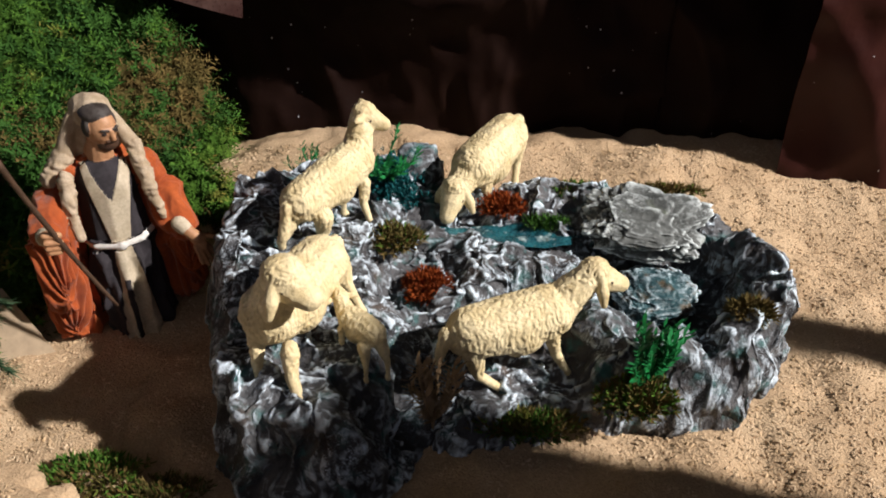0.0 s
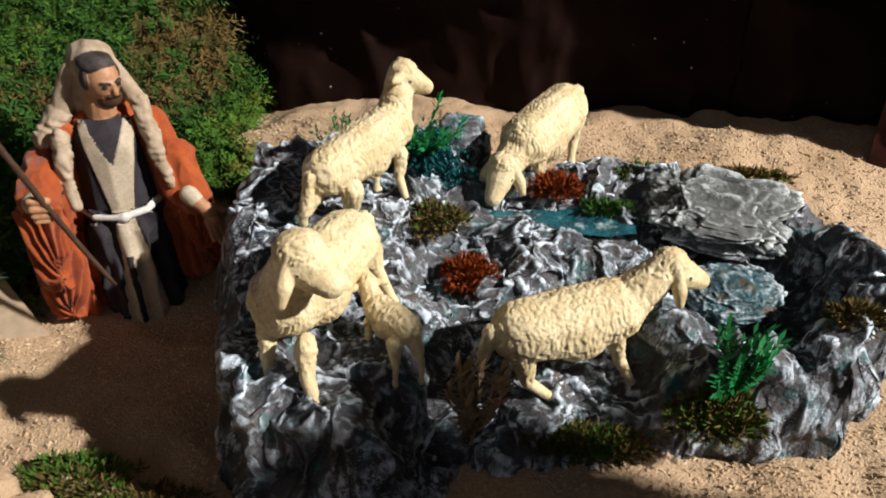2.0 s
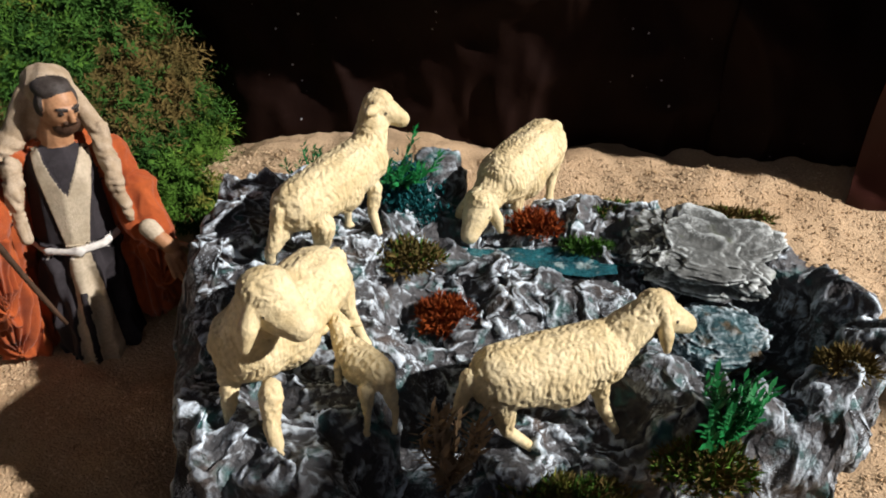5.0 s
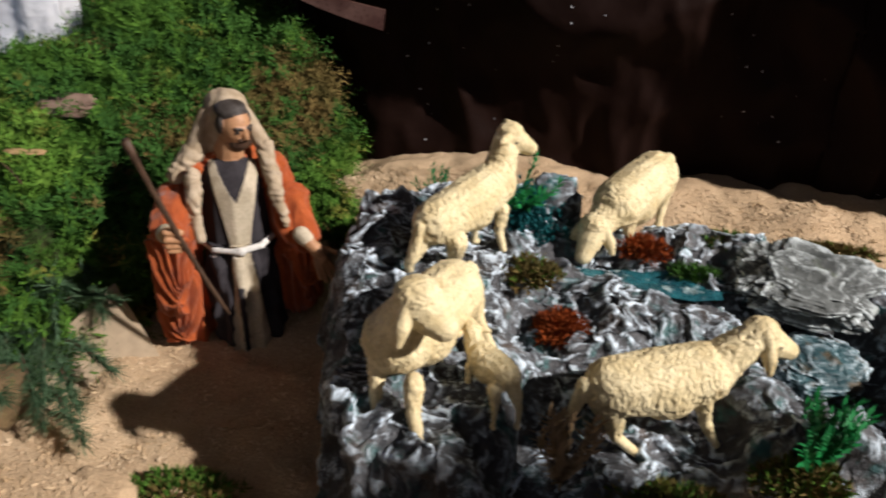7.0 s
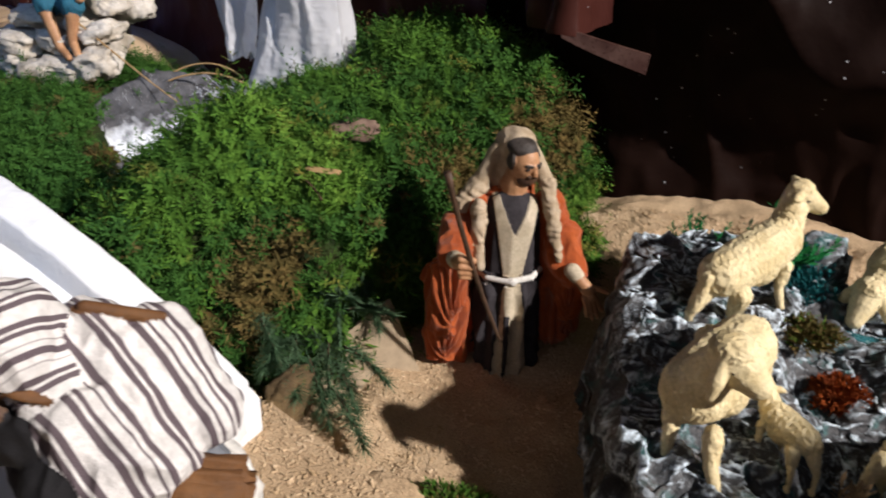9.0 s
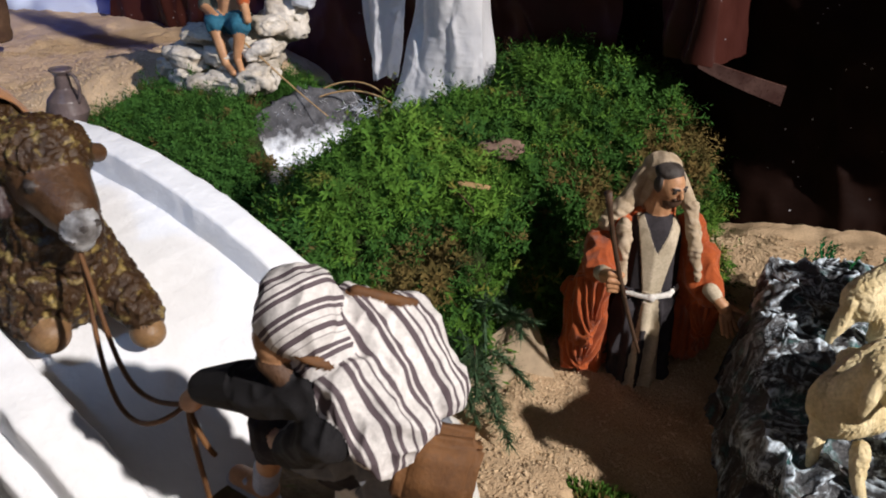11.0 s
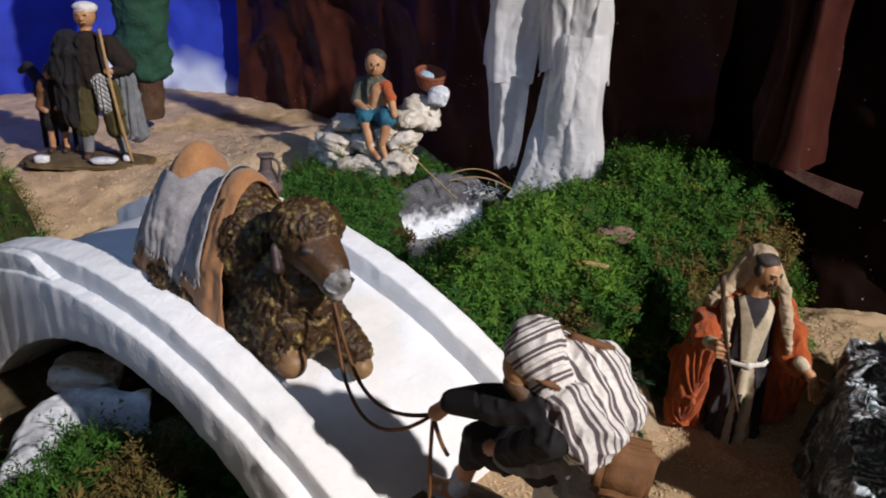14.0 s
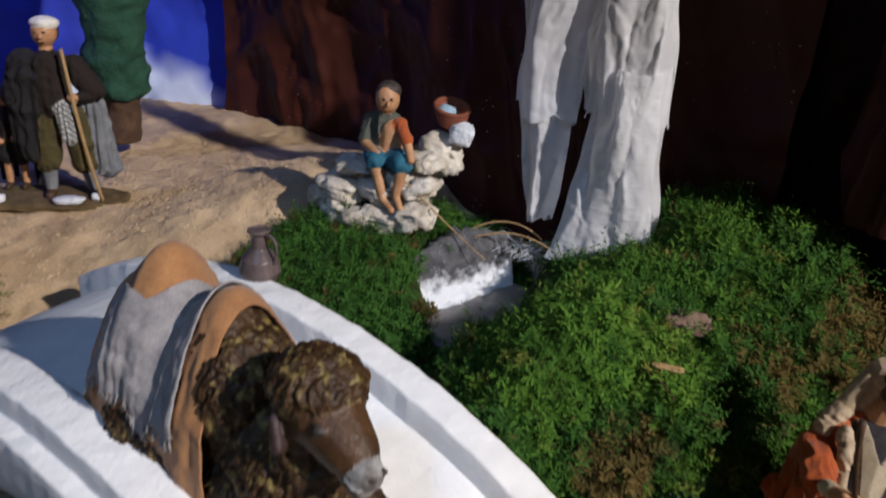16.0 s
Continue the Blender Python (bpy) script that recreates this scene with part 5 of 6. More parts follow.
bag = tagged(new("shoulder_bag"), "brown suede bag hanging at the figurine's hip", "bag")
soft_box("pouch", (-0.396, 0.252, 0.268), (0.046, 0.013, 0.060), (-22, 14, 30), LEATHER, "", "", 3, 0.28, bag, 0.10)
soft_box("flap", (-0.394, 0.246, 0.274), (0.049, 0.008, 0.046), (-22, 14, 30), LEATHER, "", "", 5, 0.28, bag, 0.10)
boulder("figurine_base", (-0.530, 0.282, 0.072), (0.128, 0.088, 0.043), (0, 0, -8), BASE, 12, None, 5, 0.1)
tagged(bpy.data.objects["figurine_base"], "brown mossy oval base of the bending figurine", "base")


def rope(name, paths, label, material=LEATHER, r=0.0020):
    root = tagged(new(name), label, "rope")
    for i, p in enumerate(paths):
        bm = bmesh.new()
        tube(bm, bez(*p, 22), r, 6)
        part("cord", bm, material, root)
    return root


rope("lead_rope", [((-0.735, 0.300, 0.322), (-0.70, 0.29, 0.24), (-0.66, 0.25, 0.215), (-0.566, 0.228, 0.274)), ((-0.735, 0.304, 0.322), (-0.715, 0.285, 0.22), (-0.64, 0.22, 0.195), (-0.570, 0.228, 0.270)),
                   ((-0.566, 0.228, 0.272), (-0.568, 0.228, 0.24), (-0.573, 0.24, 0.2), (-0.575, 0.245, 0.16)), ((-0.566, 0.228, 0.272), (-0.556, 0.224, 0.25), (-0.552, 0.228, 0.24), (-0.55, 0.23, 0.235))],
     "brown leather lead rope between the camel and the figurine")

# ---- camel ----
camel = [
    egg((-0.818, 0.338, 0.258), (0.056, 0.056, 0.060), "f", "fur"), egg((-0.790, 0.330, 0.300), (0.034, 0.036, 0.045), "f", "fur"),
    cap((-1.035, 0.394, 0.282), 0.056, (-0.885, 0.365, 0.290), 0.056, "f", "fur"), cap((-0.885, 0.362, 0.285), 0.055, (-0.812, 0.338, 0.262), 0.047, "f", "fur"),
    egg((-1.0, 0.378, 0.345), (0.038, 0.040, 0.062), "f", "fur"), egg((-0.910, 0.362, 0.335), (0.036, 0.044, 0.058), "f", "fur"), egg((-0.884, 0.354, 0.318), (0.042, 0.054, 0.060), "f", "fur"),
    cap((-0.812, 0.337, 0.265), 0.044, (-0.795, 0.328, 0.315), 0.034, "f", "fur"), cap((-0.798, 0.328, 0.315), 0.034, (-0.790, 0.326, 0.360), 0.030, "f", "fur"),
    egg((-0.788, 0.326, 0.374), (0.040, 0.038, 0.030), "f", "fur"), cap((-0.776, 0.320, 0.358), 0.031, (-0.742, 0.308, 0.342), 0.022, "n"),
    cap((-0.738, 0.306, 0.340), 0.017, (-0.724, 0.301, 0.333), 0.014, "m"), cap((-0.742, 0.307, 0.326), 0.013, (-0.728, 0.301, 0.322), 0.011, "m"),
    cap((-0.803, 0.292, 0.356), 0.0045, (-0.796, 0.288, 0.334), 0.0062, "r"), cap((-0.775, 0.352, 0.368), 0.008, (-0.778, 0.372, 0.360), 0.009, "n"),
    cap((-0.870, 0.320, 0.238), 0.030, (-0.806, 0.300, 0.224), 0.021, "f", "fur"), egg((-0.790, 0.299, 0.216), (0.019, 0.018, 0.018), "p"),
    cap((-0.805, 0.372, 0.245), 0.028, (-0.745, 0.362, 0.216), 0.019, "f", "fur"), egg((-0.738, 0.358, 0.200), (0.017, 0.016, 0.015), "p"),
    cap((-1.000, 0.330, 0.255), 0.034, (-0.92, 0.318, 0.228), 0.026, "f", "fur"), cap((-1.0, 0.44, 0.255), 0.034, (-0.92, 0.43, 0.235), 0.026, "f", "fur"),
    egg((-0.757, 0.343, 0.364), (0.006, 0.005, 0.0045), "e"), egg((-0.760, 0.290, 0.364), (0.006, 0.005, 0.0045), "e"), egg((-0.711, 0.306, 0.338), (0.003, 0.003, 0.0025), "e"), egg((-0.713, 0.294, 0.337), (0.003, 0.003, 0.0025), "e"), cap((-0.735, 0.288, 0.328), 0.0025, (-0.722, 0.287, 0.324), 0.0022, "e"),
]
tagged(figurine("camel_figurine", camel, 0.0022, {"f": FUR, "n": CAMEL_FACE, "m": MUZZLE, "p": PAD, "e": HAIR, "r": pbr("camel_ear", (0.055, 0.032, 0.030), (0.03, 0.018, 0.018), 60, 0.5, 0.4, 300)}, 9), "dark brown curly camel figurine lying on the bridge", "camel figurine")


def saddle_cloth(name, x0, x1, lift, z_near, z_far, material, label, seed, part_way=False):
    """Cloth lying over the camel's back between x0 and x1 and hanging down both sides."""
    n, m = 90, 110
    V = []
    for j in range(m):
        for i in range(n):
            p = i / (n - 1)
            x = x0 + (x1 - x0) * p
            end = 0.55 - 0.95 * float(smooth(-0.945, -0.985, x)) if part_way else 1.0
            q = -1 + j / (m - 1) * (1 + end)
            top = 0.354 + max(0.052 * math.exp(-((x + 1.0) / 0.036) ** 2), 0.038 * math.exp(-((x + 0.910) / 0.033) ** 2)) + lift
            low = (z_near if q < 0 else z_far) + 0.010 * math.sin(x * 61) + 0.006 * math.sin(x * 170 + seed)
            dz = abs(q) ** 1.5 * (top - low)
            y = 0.372 - (x + 0.94) * 0.18 + math.copysign((0.060 + lift) * math.sqrt(min(dz / 0.095, 1)) + 0.10 * max(dz - 0.095, 0), q)
            V.append((x + 0.16 * dz * (p - 0.5) - (0.02 * dz if part_way else 0.0), y, top - dz))
    V = np.array(V)
    hang = 0.25 + 0.75 * smooth(0.40, 0.32, V[:, 2])
    fold = (0.0060 * (ridged(V * [1, 0, 0.22], 48, 2, seed) - 0.6) + 0.0035 * vnoise(V * [1, 0, 0.3], 38, seed + 2)) * hang + 0.0012 * vnoise(V, 120, seed)
    V[:, 1] -= fold + (0.002 if part_way else 0.0)
    V[:, 2] += 0.2 * fold
    ob = link(name, from_arrays(name, V, grid(n, m)), material)
    mod = ob.modifiers.new("thick", "SOLIDIFY")
    mod.thickness, mod.offset = 0.0018, 1
    if part_way:
        rg = np.random.default_rng(seed)
        k = rg.uniform(0, n - 1.001, 170)
        i = k.astype(int)
        e = V[i] * (1 - (k - i))[:, None] + V[i + 1] * (k - i)[:, None] + [0, -0.001, 0.002]
        tufts("fringe", e, np.tile([0.0, -0.12, -1.0], (len(e), 1)), 2, 0.013, 0.0016, SHAWL, seed, -0.6, 0.25, ob)["kind"] = "stuff"
    return tagged(ob, label, "cloth")


saddle_cloth("saddle_cloth", -1.056, -0.892, 0.009, 0.212, 0.28, CARAMEL, "caramel brown cloth draped over the camel's humps", 5)
saddle_cloth("shawl", -1.030, -0.918, 0.0145, 0.292, 0.33, SHAWL, "grey fringed shawl laid over the caramel cloth", 5, True)

# ---- seated boy on stones, by the frosted pool ----
boy = [
    egg((-1.166, 1.0025, 0.411), (0.0028, 0.0025, 0.002), "h"), egg((-1.155, 1.0085, 0.411), (0.0025, 0.0028, 0.002), "h"), cap((-1.159, 1.004, 0.408), 0.002, (-1.157, 1.000, 0.401), 0.003, "k"), cap((-1.163, 1.002, 0.393), 0.0015, (-1.154, 1.006, 0.393), 0.0015, "o"),
    egg((-1.172, 1.022, 0.408), (0.020, 0.021, 0.026), "k"), egg((-1.174, 1.028, 0.420), (0.021, 0.022, 0.017), "h"), cap((-1.174, 1.026, 0.39), 0.010, (-1.178, 1.03, 0.37), 0.011, "k"),
    cap((-1.180, 1.032, 0.362), 0.028, (-1.178, 1.030, 0.318), 0.030, "e", "cloth"), cap((-1.160, 1.020, 0.355), 0.020, (-1.160, 1.016, 0.32), 0.022, "k"),
    cap((-1.208, 1.03, 0.365), 0.014, (-1.205, 1.005, 0.335), 0.012, "e", "cloth"), cap((-1.205, 1.002, 0.333), 0.008, (-1.165, 0.985, 0.322), 0.007, "k"),
    cap((-1.145, 1.02, 0.368), 0.013, (-1.118, 1.000, 0.350), 0.011, "o", "cloth"), cap((-1.118, 1.0, 0.35), 0.008, (-1.100, 0.985, 0.325), 0.007, "k"),
    cap((-1.190, 1.02, 0.312), 0.022, (-1.168, 0.985, 0.310), 0.018, "t", "cloth"), cap((-1.160, 1.02, 0.312), 0.022, (-1.118, 0.985, 0.312), 0.018, "t", "cloth"),
    cap((-1.165, 0.980, 0.303), 0.011, (-1.145, 0.975, 0.250), 0.008, "k"), cap((-1.145, 0.975, 0.248), 0.007, (-1.120, 0.962, 0.240), 0.006, "k"),
    cap((-1.115, 0.980, 0.305), 0.011, (-1.122, 0.978, 0.262), 0.008, "k"), cap((-1.122, 0.978, 0.258), 0.007, (-1.105, 0.965, 0.245), 0.006, "k"),
]
tagged(figurine("boy_figurine", boy, 0.0018, PAINT, 10), "seated figurine in teal shorts and an open jacket, fishing", "figurine")
pile = tagged(new("stone_pile"), "pile of pale broken stones that the figurine sits on", "stones")
for i, (c, r) in enumerate([((-1.235, 0.985, 0.205), (0.050, 0.035, 0.020)), ((-1.155, 0.975, 0.215), (0.052, 0.032, 0.019)), ((-1.090, 0.985, 0.230), (0.034, 0.030, 0.022)), ((-1.245, 1.005, 0.243), (0.046, 0.036, 0.018)),
                            ((-1.175, 1.010, 0.250), (0.050, 0.036, 0.018)), ((-1.098, 1.015, 0.268), (0.034, 0.032, 0.018)), ((-1.230, 1.030, 0.278), (0.040, 0.034, 0.015)), ((-1.285, 1.000, 0.220), (0.024, 0.026, 0.020)),
                            ((-1.165, 1.040, 0.280), (0.050, 0.034, 0.016)), ((-1.110, 1.055, 0.302), (0.034, 0.030, 0.016)), ((-1.190, 1.085, 0.255), (0.060, 0.034, 0.050)), ((-1.115, 1.105, 0.300), (0.042, 0.032, 0.034))]):
    boulder("stone", c, r, (i * 13 % 16 - 8, i * 29 % 18 - 9, i * 47 % 60 - 30), STONE, 20 + i, pile, 4, 0.42)
tagged(boulder("white_stone", (-1.075, 1.11, 0.345), (0.022, 0.02, 0.020), (5, 8, 20), FROST, 41, None, 4, 0.2), "white square stone block beside the basket", "stone")
basket = tagged(new("basket"), "round reddish wicker basket with a blue cloth", "basket")
for i in range(5):
    bm = bmesh.new()
    rr, zz = 0.030 - 0.002 * i, 0.385 - 0.006 * i
    tube(bm, [(-1.105 + rr * math.cos(a), 1.125 + rr * 0.9 * math.sin(a), zz + 0.010 * math.cos(a) * -0.6 - rr * 0.4 * math.sin(a) * -0.5) for a in [j * 6.2832 / 28 for j in range(29)]], 0.0045, 6)
    part("hoop", bm, WICKER, basket)
bm = bmesh.new()
bmesh.ops.create_uvsphere(bm, u_segments=20, v_segments=12, radius=1, matrix=Matrix.Translation((-1.113, 1.118, 0.375)) @ Matrix.Diagonal((0.019, 0.017, 0.014, 1)))
for v in bm.verts:
    v.co += 0.004 * Vector((noise.noise(v.co * 90), noise.noise(v.co * 90 + Vector((3, 0, 0))), noise.noise(v.co * 90 + Vector((0, 5, 0)))))
part("folded_cloth", bm, pbr("pale_blue_cloth", (0.35, 0.48, 0.58), (0.25, 0.36, 0.46), 60, 0.9, 0.3, 600), basket, "pale blue cloth")
bm = bmesh.new()
tube(bm, bez((-1.168, 0.985, 0.322), (-1.11, 0.985, 0.29), (-1.04, 0.985, 0.235), (-0.955, 0.99, 0.185), 14), [0.0022 - 0.0001 * i for i in range(14)], 6)
tagged(part("fishing_rod", bm, LIGHT_WOOD), "thin pale cane fishing rod over the pool", "fishing rod")

# frosted pool and its twigs
n, m = 48, 14
a = np.linspace(0, 2 * np.pi, n, endpoint=False)
V = [(-0.925, 0.955, 0.112)] + [(-0.925 + 0.118 * j / m * math.cos(t) * (1 + 0.12 * math.sin(3 * t)), 0.955 + 0.135 * j / m * math.sin(t), 0.112) for j in range(1, m + 1) for t in a]
V = np.array(V)
V[:, 2] += 0.003 * fbm(V, 30, 3, 5)
V[-n:, 2] -= 0.06
F = [(0, 1 + i, 1 + (i + 1) % n) for i in range(n)] + [(1 + j * n + i, 1 + (j + 1) * n + i, 1 + (j + 1) * n + (i + 1) % n, 1 + j * n + (i + 1) % n) for j in range(m - 1) for i in range(n)]
tagged(link("frosted_pool", from_arrays("frosted_pool", V, F), POOL), "small frosted pool between the moss banks", "pool", kind="structure")
FROST_DARK = pbr("frosted_gravel", (0.045, 0.045, 0.05), (0.11, 0.11, 0.12), 60, 0.8, 0.9, 300, dist=0.003)
nt = FROST_DARK.node_tree
tcp, sep, nzp, madd = (nt.nodes.new(k) for k in ("ShaderNodeTexCoord", "ShaderNodeSeparateXYZ", "ShaderNodeTexNoise", "ShaderNodeMath"))
nzp.inputs["Scale"].default_value, nzp.inputs["Detail"].default_value = 45, 8
madd.operation, madd.inputs[1].default_value = "MULTIPLY_ADD", 0.075
nt.links.new(tcp.outputs["Object"], sep.inputs[0])
nt.links.new(tcp.outputs["Object"], nzp.inputs["Vector"])
nt.links.new(nzp.outputs["Fac"], madd.inputs[0])
nt.links.new(sep.outputs["Z"], madd.inputs[2])
overlay(FROST_DARK, map_range(nt, madd.outputs[0], 0.196, 0.174), (0.70, 0.73, 0.78))
specks(FROST_DARK, 420, 0.22, (0.72, 0.74, 0.78))
u, v = (q.ravel() for q in np.meshgrid(np.linspace(0, 1, 90), np.linspace(0, 1, 60)))
V = np.stack([-1.018 + 0.085 * u - 0.030 * v, 0.872 + 0.195 * u + 0.045 * v, 0.108 + 0.108 * v ** 1.25 * (0.75 + 0.25 * np.sin(np.pi * u))], 1)
V[:, 2] += 0.004 * fbm(V, 40, 3, 6)
V[:, 0] += 0.004 * fbm(V, 60, 3, 7)
frost_bank = tagged(link("frost_bank", from_arrays("frost_bank", V, grid(90, 60)), FROST_DARK), "dark gravel bank dusted with snow along the pool edge", "gravel bank")
mod = frost_bank.modifiers.new("thick", "SOLIDIFY")
mod.thickness, mod.offset = 0.02, -1

rg = np.random.default_rng(9)
p = np.stack([rg.uniform(-1.06, -0.90, 36), rg.uniform(1.06, 1.10, 36), rg.uniform(0.165, 0.19, 36)], 1)
tagged(tufts("frosted_twigs", p, np.tile([0.0, -0.5, 0.1], (36, 1)), 4, 0.03, 0.0012, [FROST], 8, 0.0), "fine frosted twigs hanging over the pool", "twigs", kind="stuff")
for pts in (((-1.0, 1.02, 0.20), (-0.95, 1.06, 0.225), (-0.9, 1.06, 0.215), (-0.86, 1.06, 0.195)), ((-1.03, 1.05, 0.19), (-1.0, 1.08, 0.22), (-0.95, 1.1, 0.23), (-0.9, 1.09, 0.2))):
    bm = bmesh.new()
    tube(bm, bez(*pts, 14), 0.0016, 5)
    tagged(part("twig", bm, LIGHT_WOOD), "thin pale bent twig over the pool", "twig")


# ---- plastic film waterfall ----
def film_sheet(path_lo, path_hi, z_lo, z_hi, amp, seed, parent, ragged=0.0, nx=90, nz=130, name="film"):
    lo, hi = np.array(path_lo, float), np.array(path_hi, float)
    t = np.linspace(0, 1, nx)
    k = np.linspace(0, 1, len(lo))
    V = []
    for j in range(nz):
        f = j / (nz - 1)
        e = f ** 0.7
        px = np.interp(t, k, lo[:, 0]) * (1 - e) + np.interp(t, k, hi[:, 0]) * e
        py = np.interp(t, k, lo[:, 1]) * (1 - e) + np.interp(t, k, hi[:, 1]) * e
        zl = z_lo + ragged * (vnoise(np.stack([t * 5, t * 0, t * 0], 1), 1.0, seed) + 0.6 * vnoise(np.stack([t * 17, t * 0, t * 0], 1), 1.0, seed + 1))
        V.append(np.stack([px, py, zl * (1 - f) + z_hi * f], 1))
    V = np.concatenate(V)
    Q = V * [1, 1, 0.12]
    V[:, 1] += amp * (ridged(Q, 22, 2, seed) - 0.6) * 1.1 + amp * 0.20 * fbm(V * [1, 1, 0.35], 36, 3, seed + 4)
    V[:, 1] += 0.0035 * (0.4 - np.abs(vnoise(V * [1, 1, 0.45] + 0.006 * vnoise(V, 60, 3)[:, None], 75, seed + 11))) + 0.0014 * (0.4 - np.abs(vnoise(V, 150, seed + 12)))
    V[:, 0] += amp * 0.5 * vnoise(V * [1, 1, 0.4], 30, seed + 7)
    return link(name, from_arrays(name, V, grid(nx, nz)), FILM, parent)


fall = tagged(new("ice_waterfall"), "frozen waterfall of crumpled clear and white plastic film", "waterfall")
film_sheet([(-0.880, 1.06), (-0.80, 1.06), (-0.712, 1.085), (-0.72, 1.13), (-0.80, 1.14)], [(-0.850, 1.13), (-0.80, 1.09), (-0.745, 1.11), (-0.75, 1.16), (-0.81, 1.16)], 0.19, 0.50, 0.020, 3, fall, 0.012)
film_sheet([(-0.872, 1.12), (-0.83, 1.09), (-0.745, 1.11), (-0.74, 1.15)], [(-0.900, 1.14), (-0.86, 1.10), (-0.78, 1.10), (-0.76, 1.15)], 0.415, 0.98, 0.020, 5, fall, 0.02)
film_sheet([(-0.950, 1.13), (-0.925, 1.10), (-0.905, 1.13), (-0.925, 1.15)], [(-0.985, 1.14), (-0.94, 1.10), (-0.885, 1.13), (-0.92, 1.17)], 0.222, 0.44, 0.014, 7, fall, 0.02, 60, 90)
film_sheet([(-0.985, 1.14), (-0.94, 1.10), (-0.875, 1.12), (-0.92, 1.17)], [(-0.995, 1.15), (-0.95, 1.11), (-0.87, 1.13), (-0.92, 1.19)], 0.40, 0.98, 0.018, 9, fall, 0.025, 60, 120)

# ---- standing group, far off on the sawdust ----
G = Vector((-1.862, 0.90, 0.112))
GM = Matrix.Translation(G) @ pose(0, 0, 0, 0, 0, 34)
tall = [
    egg((0.0, 0.0, 0.318), (0.019, 0.021, 0.026), "k"), egg((0, 0.004, 0.334), (0.023, 0.024, 0.013), "w", "cloth"), egg((0, 0.012, 0.318), (0.019, 0.018, 0.022), "h"),
    cap((0, 0, 0.29), 0.011, (0, 0, 0.275), 0.014, "k"), cap((-0.035, 0.0, 0.262), 0.026, (-0.050, 0.0, 0.20), 0.028, "x", "cloth"), cap((-0.030, 0.004, 0.24), 0.036, (-0.036, 0.004, 0.10), 0.032, "x", "fold"),
    egg((-0.007, -0.0195, 0.321), (0.003, 0.003, 0.002), "h"), egg((0.007, -0.0195, 0.321), (0.003, 0.003, 0.002), "h"), cap((0, -0.019, 0.320), 0.002, (0, -0.023, 0.312), 0.003, "k"), cap((-0.005, -0.020, 0.303), 0.0015, (0.005, -0.020, 0.303), 0.0015, "b"),
    cap((0.0, 0.0, 0.262), 0.028, (0, 0, 0.185), 0.030, "n", "cloth"), cap((0.035, 0.004, 0.262), 0.020, (0.066, -0.006, 0.215), 0.020, "n", "cloth"),
    cap((0.062, -0.012, 0.208), 0.013, (0.048, -0.024, 0.206), 0.009, "n"), cap((0.046, -0.026, 0.206), 0.008, (0.038, -0.030, 0.206), 0.008, "k"),
    cap((0.018, -0.020, 0.185), 0.014, (0.026, -0.026, 0.125), 0.011, "q", "fold"), cap((0.055, 0.012, 0.185), 0.018, (0.070, 0.012, 0.060), 0.020, "g", "fold"),
    cap((-0.015, 0, 0.16), 0.026, (-0.018, -0.004, 0.070), 0.020, "v", "cloth"), cap((0.028, 0, 0.16), 0.026, (0.040, -0.004, 0.070), 0.020, "v", "cloth"),
    cap((-0.018, -0.004, 0.065), 0.013, (-0.018, -0.006, 0.022), 0.010, "g"), cap((0.042, -0.004, 0.065), 0.013, (0.050, -0.006, 0.022), 0.010, "g"),
    cap((-0.018, -0.004, 0.014), 0.009, (-0.016, -0.028, 0.011), 0.008, "d"), cap((0.052, -0.004, 0.014), 0.009, (0.058, -0.026, 0.011), 0.008, "d"),
]
tagged(figurine("man_figurine", tall, 0.002, PAINT, 12, GM @ Matrix.Diagonal((1.22, 1.05, 1.03, 1))), "standing figurine in a black cloak and white headband", "figurine")
small = [
    egg((0, 0, 0.196), (0.015, 0.016, 0.019), "h"), egg((0, -0.006, 0.190), (0.011, 0.012, 0.014), "k"), cap((0, 0, 0.172), 0.016, (0, 0, 0.12), 0.024, "n", "cloth"),
    cap((-0.018, 0, 0.165), 0.013, (-0.028, -0.01, 0.115), 0.012, "L", "cloth"), cap((0.018, 0, 0.165), 0.012, (0.026, -0.016, 0.13), 0.009, "n"), cap((0.026, -0.018, 0.126), 0.006, (0.014, -0.028, 0.115), 0.006, "k"),
    cap((-0.026, -0.012, 0.112), 0.006, (-0.010, -0.026, 0.108), 0.006, "k"), cap((-0.010, 0, 0.11), 0.016, (-0.014, 0, 0.065), 0.013, "x", "cloth"), cap((0.012, 0, 0.11), 0.016, (0.016, 0, 0.065), 0.013, "x", "cloth"),
    cap((-0.014, 0, 0.06), 0.008, (-0.014, 0, 0.018), 0.007, "k"), cap((0.017, 0, 0.06), 0.008, (0.018, 0, 0.018), 0.007, "k"), cap((-0.014, 0, 0.012), 0.007, (-0.014, -0.018, 0.010), 0.006, "d"), cap((0.018, 0, 0.012), 0.007, (0.018, -0.018, 0.010), 0.006, "d"),
]
tagged(figurine("child_figurine", small, 0.0018, PAINT, 13, Matrix.Translation(G + Vector((-0.105, -0.03, 0.0))) @ pose(0, 0, 0, 0, 0, 36)), "small figurine in brown clothes beside the taller one", "figurine")
lamb = [cap((0, 0, 0.10), 0.018, (0.05, 0, 0.10), 0.018, "x", "wool"), cap((-0.01, 0, 0.115), 0.010, (-0.035, 0, 0.135), 0.009, "x"), cap((-0.035, 0, 0.135), 0.008, (-0.055, 0, 0.125), 0.006, "x")] + [
    cap((x, y, 0.095), 0.006, (x, y, 0.005), 0.004, "x") for x in (0.0, 0.05) for y in (-0.01, 0.01)]
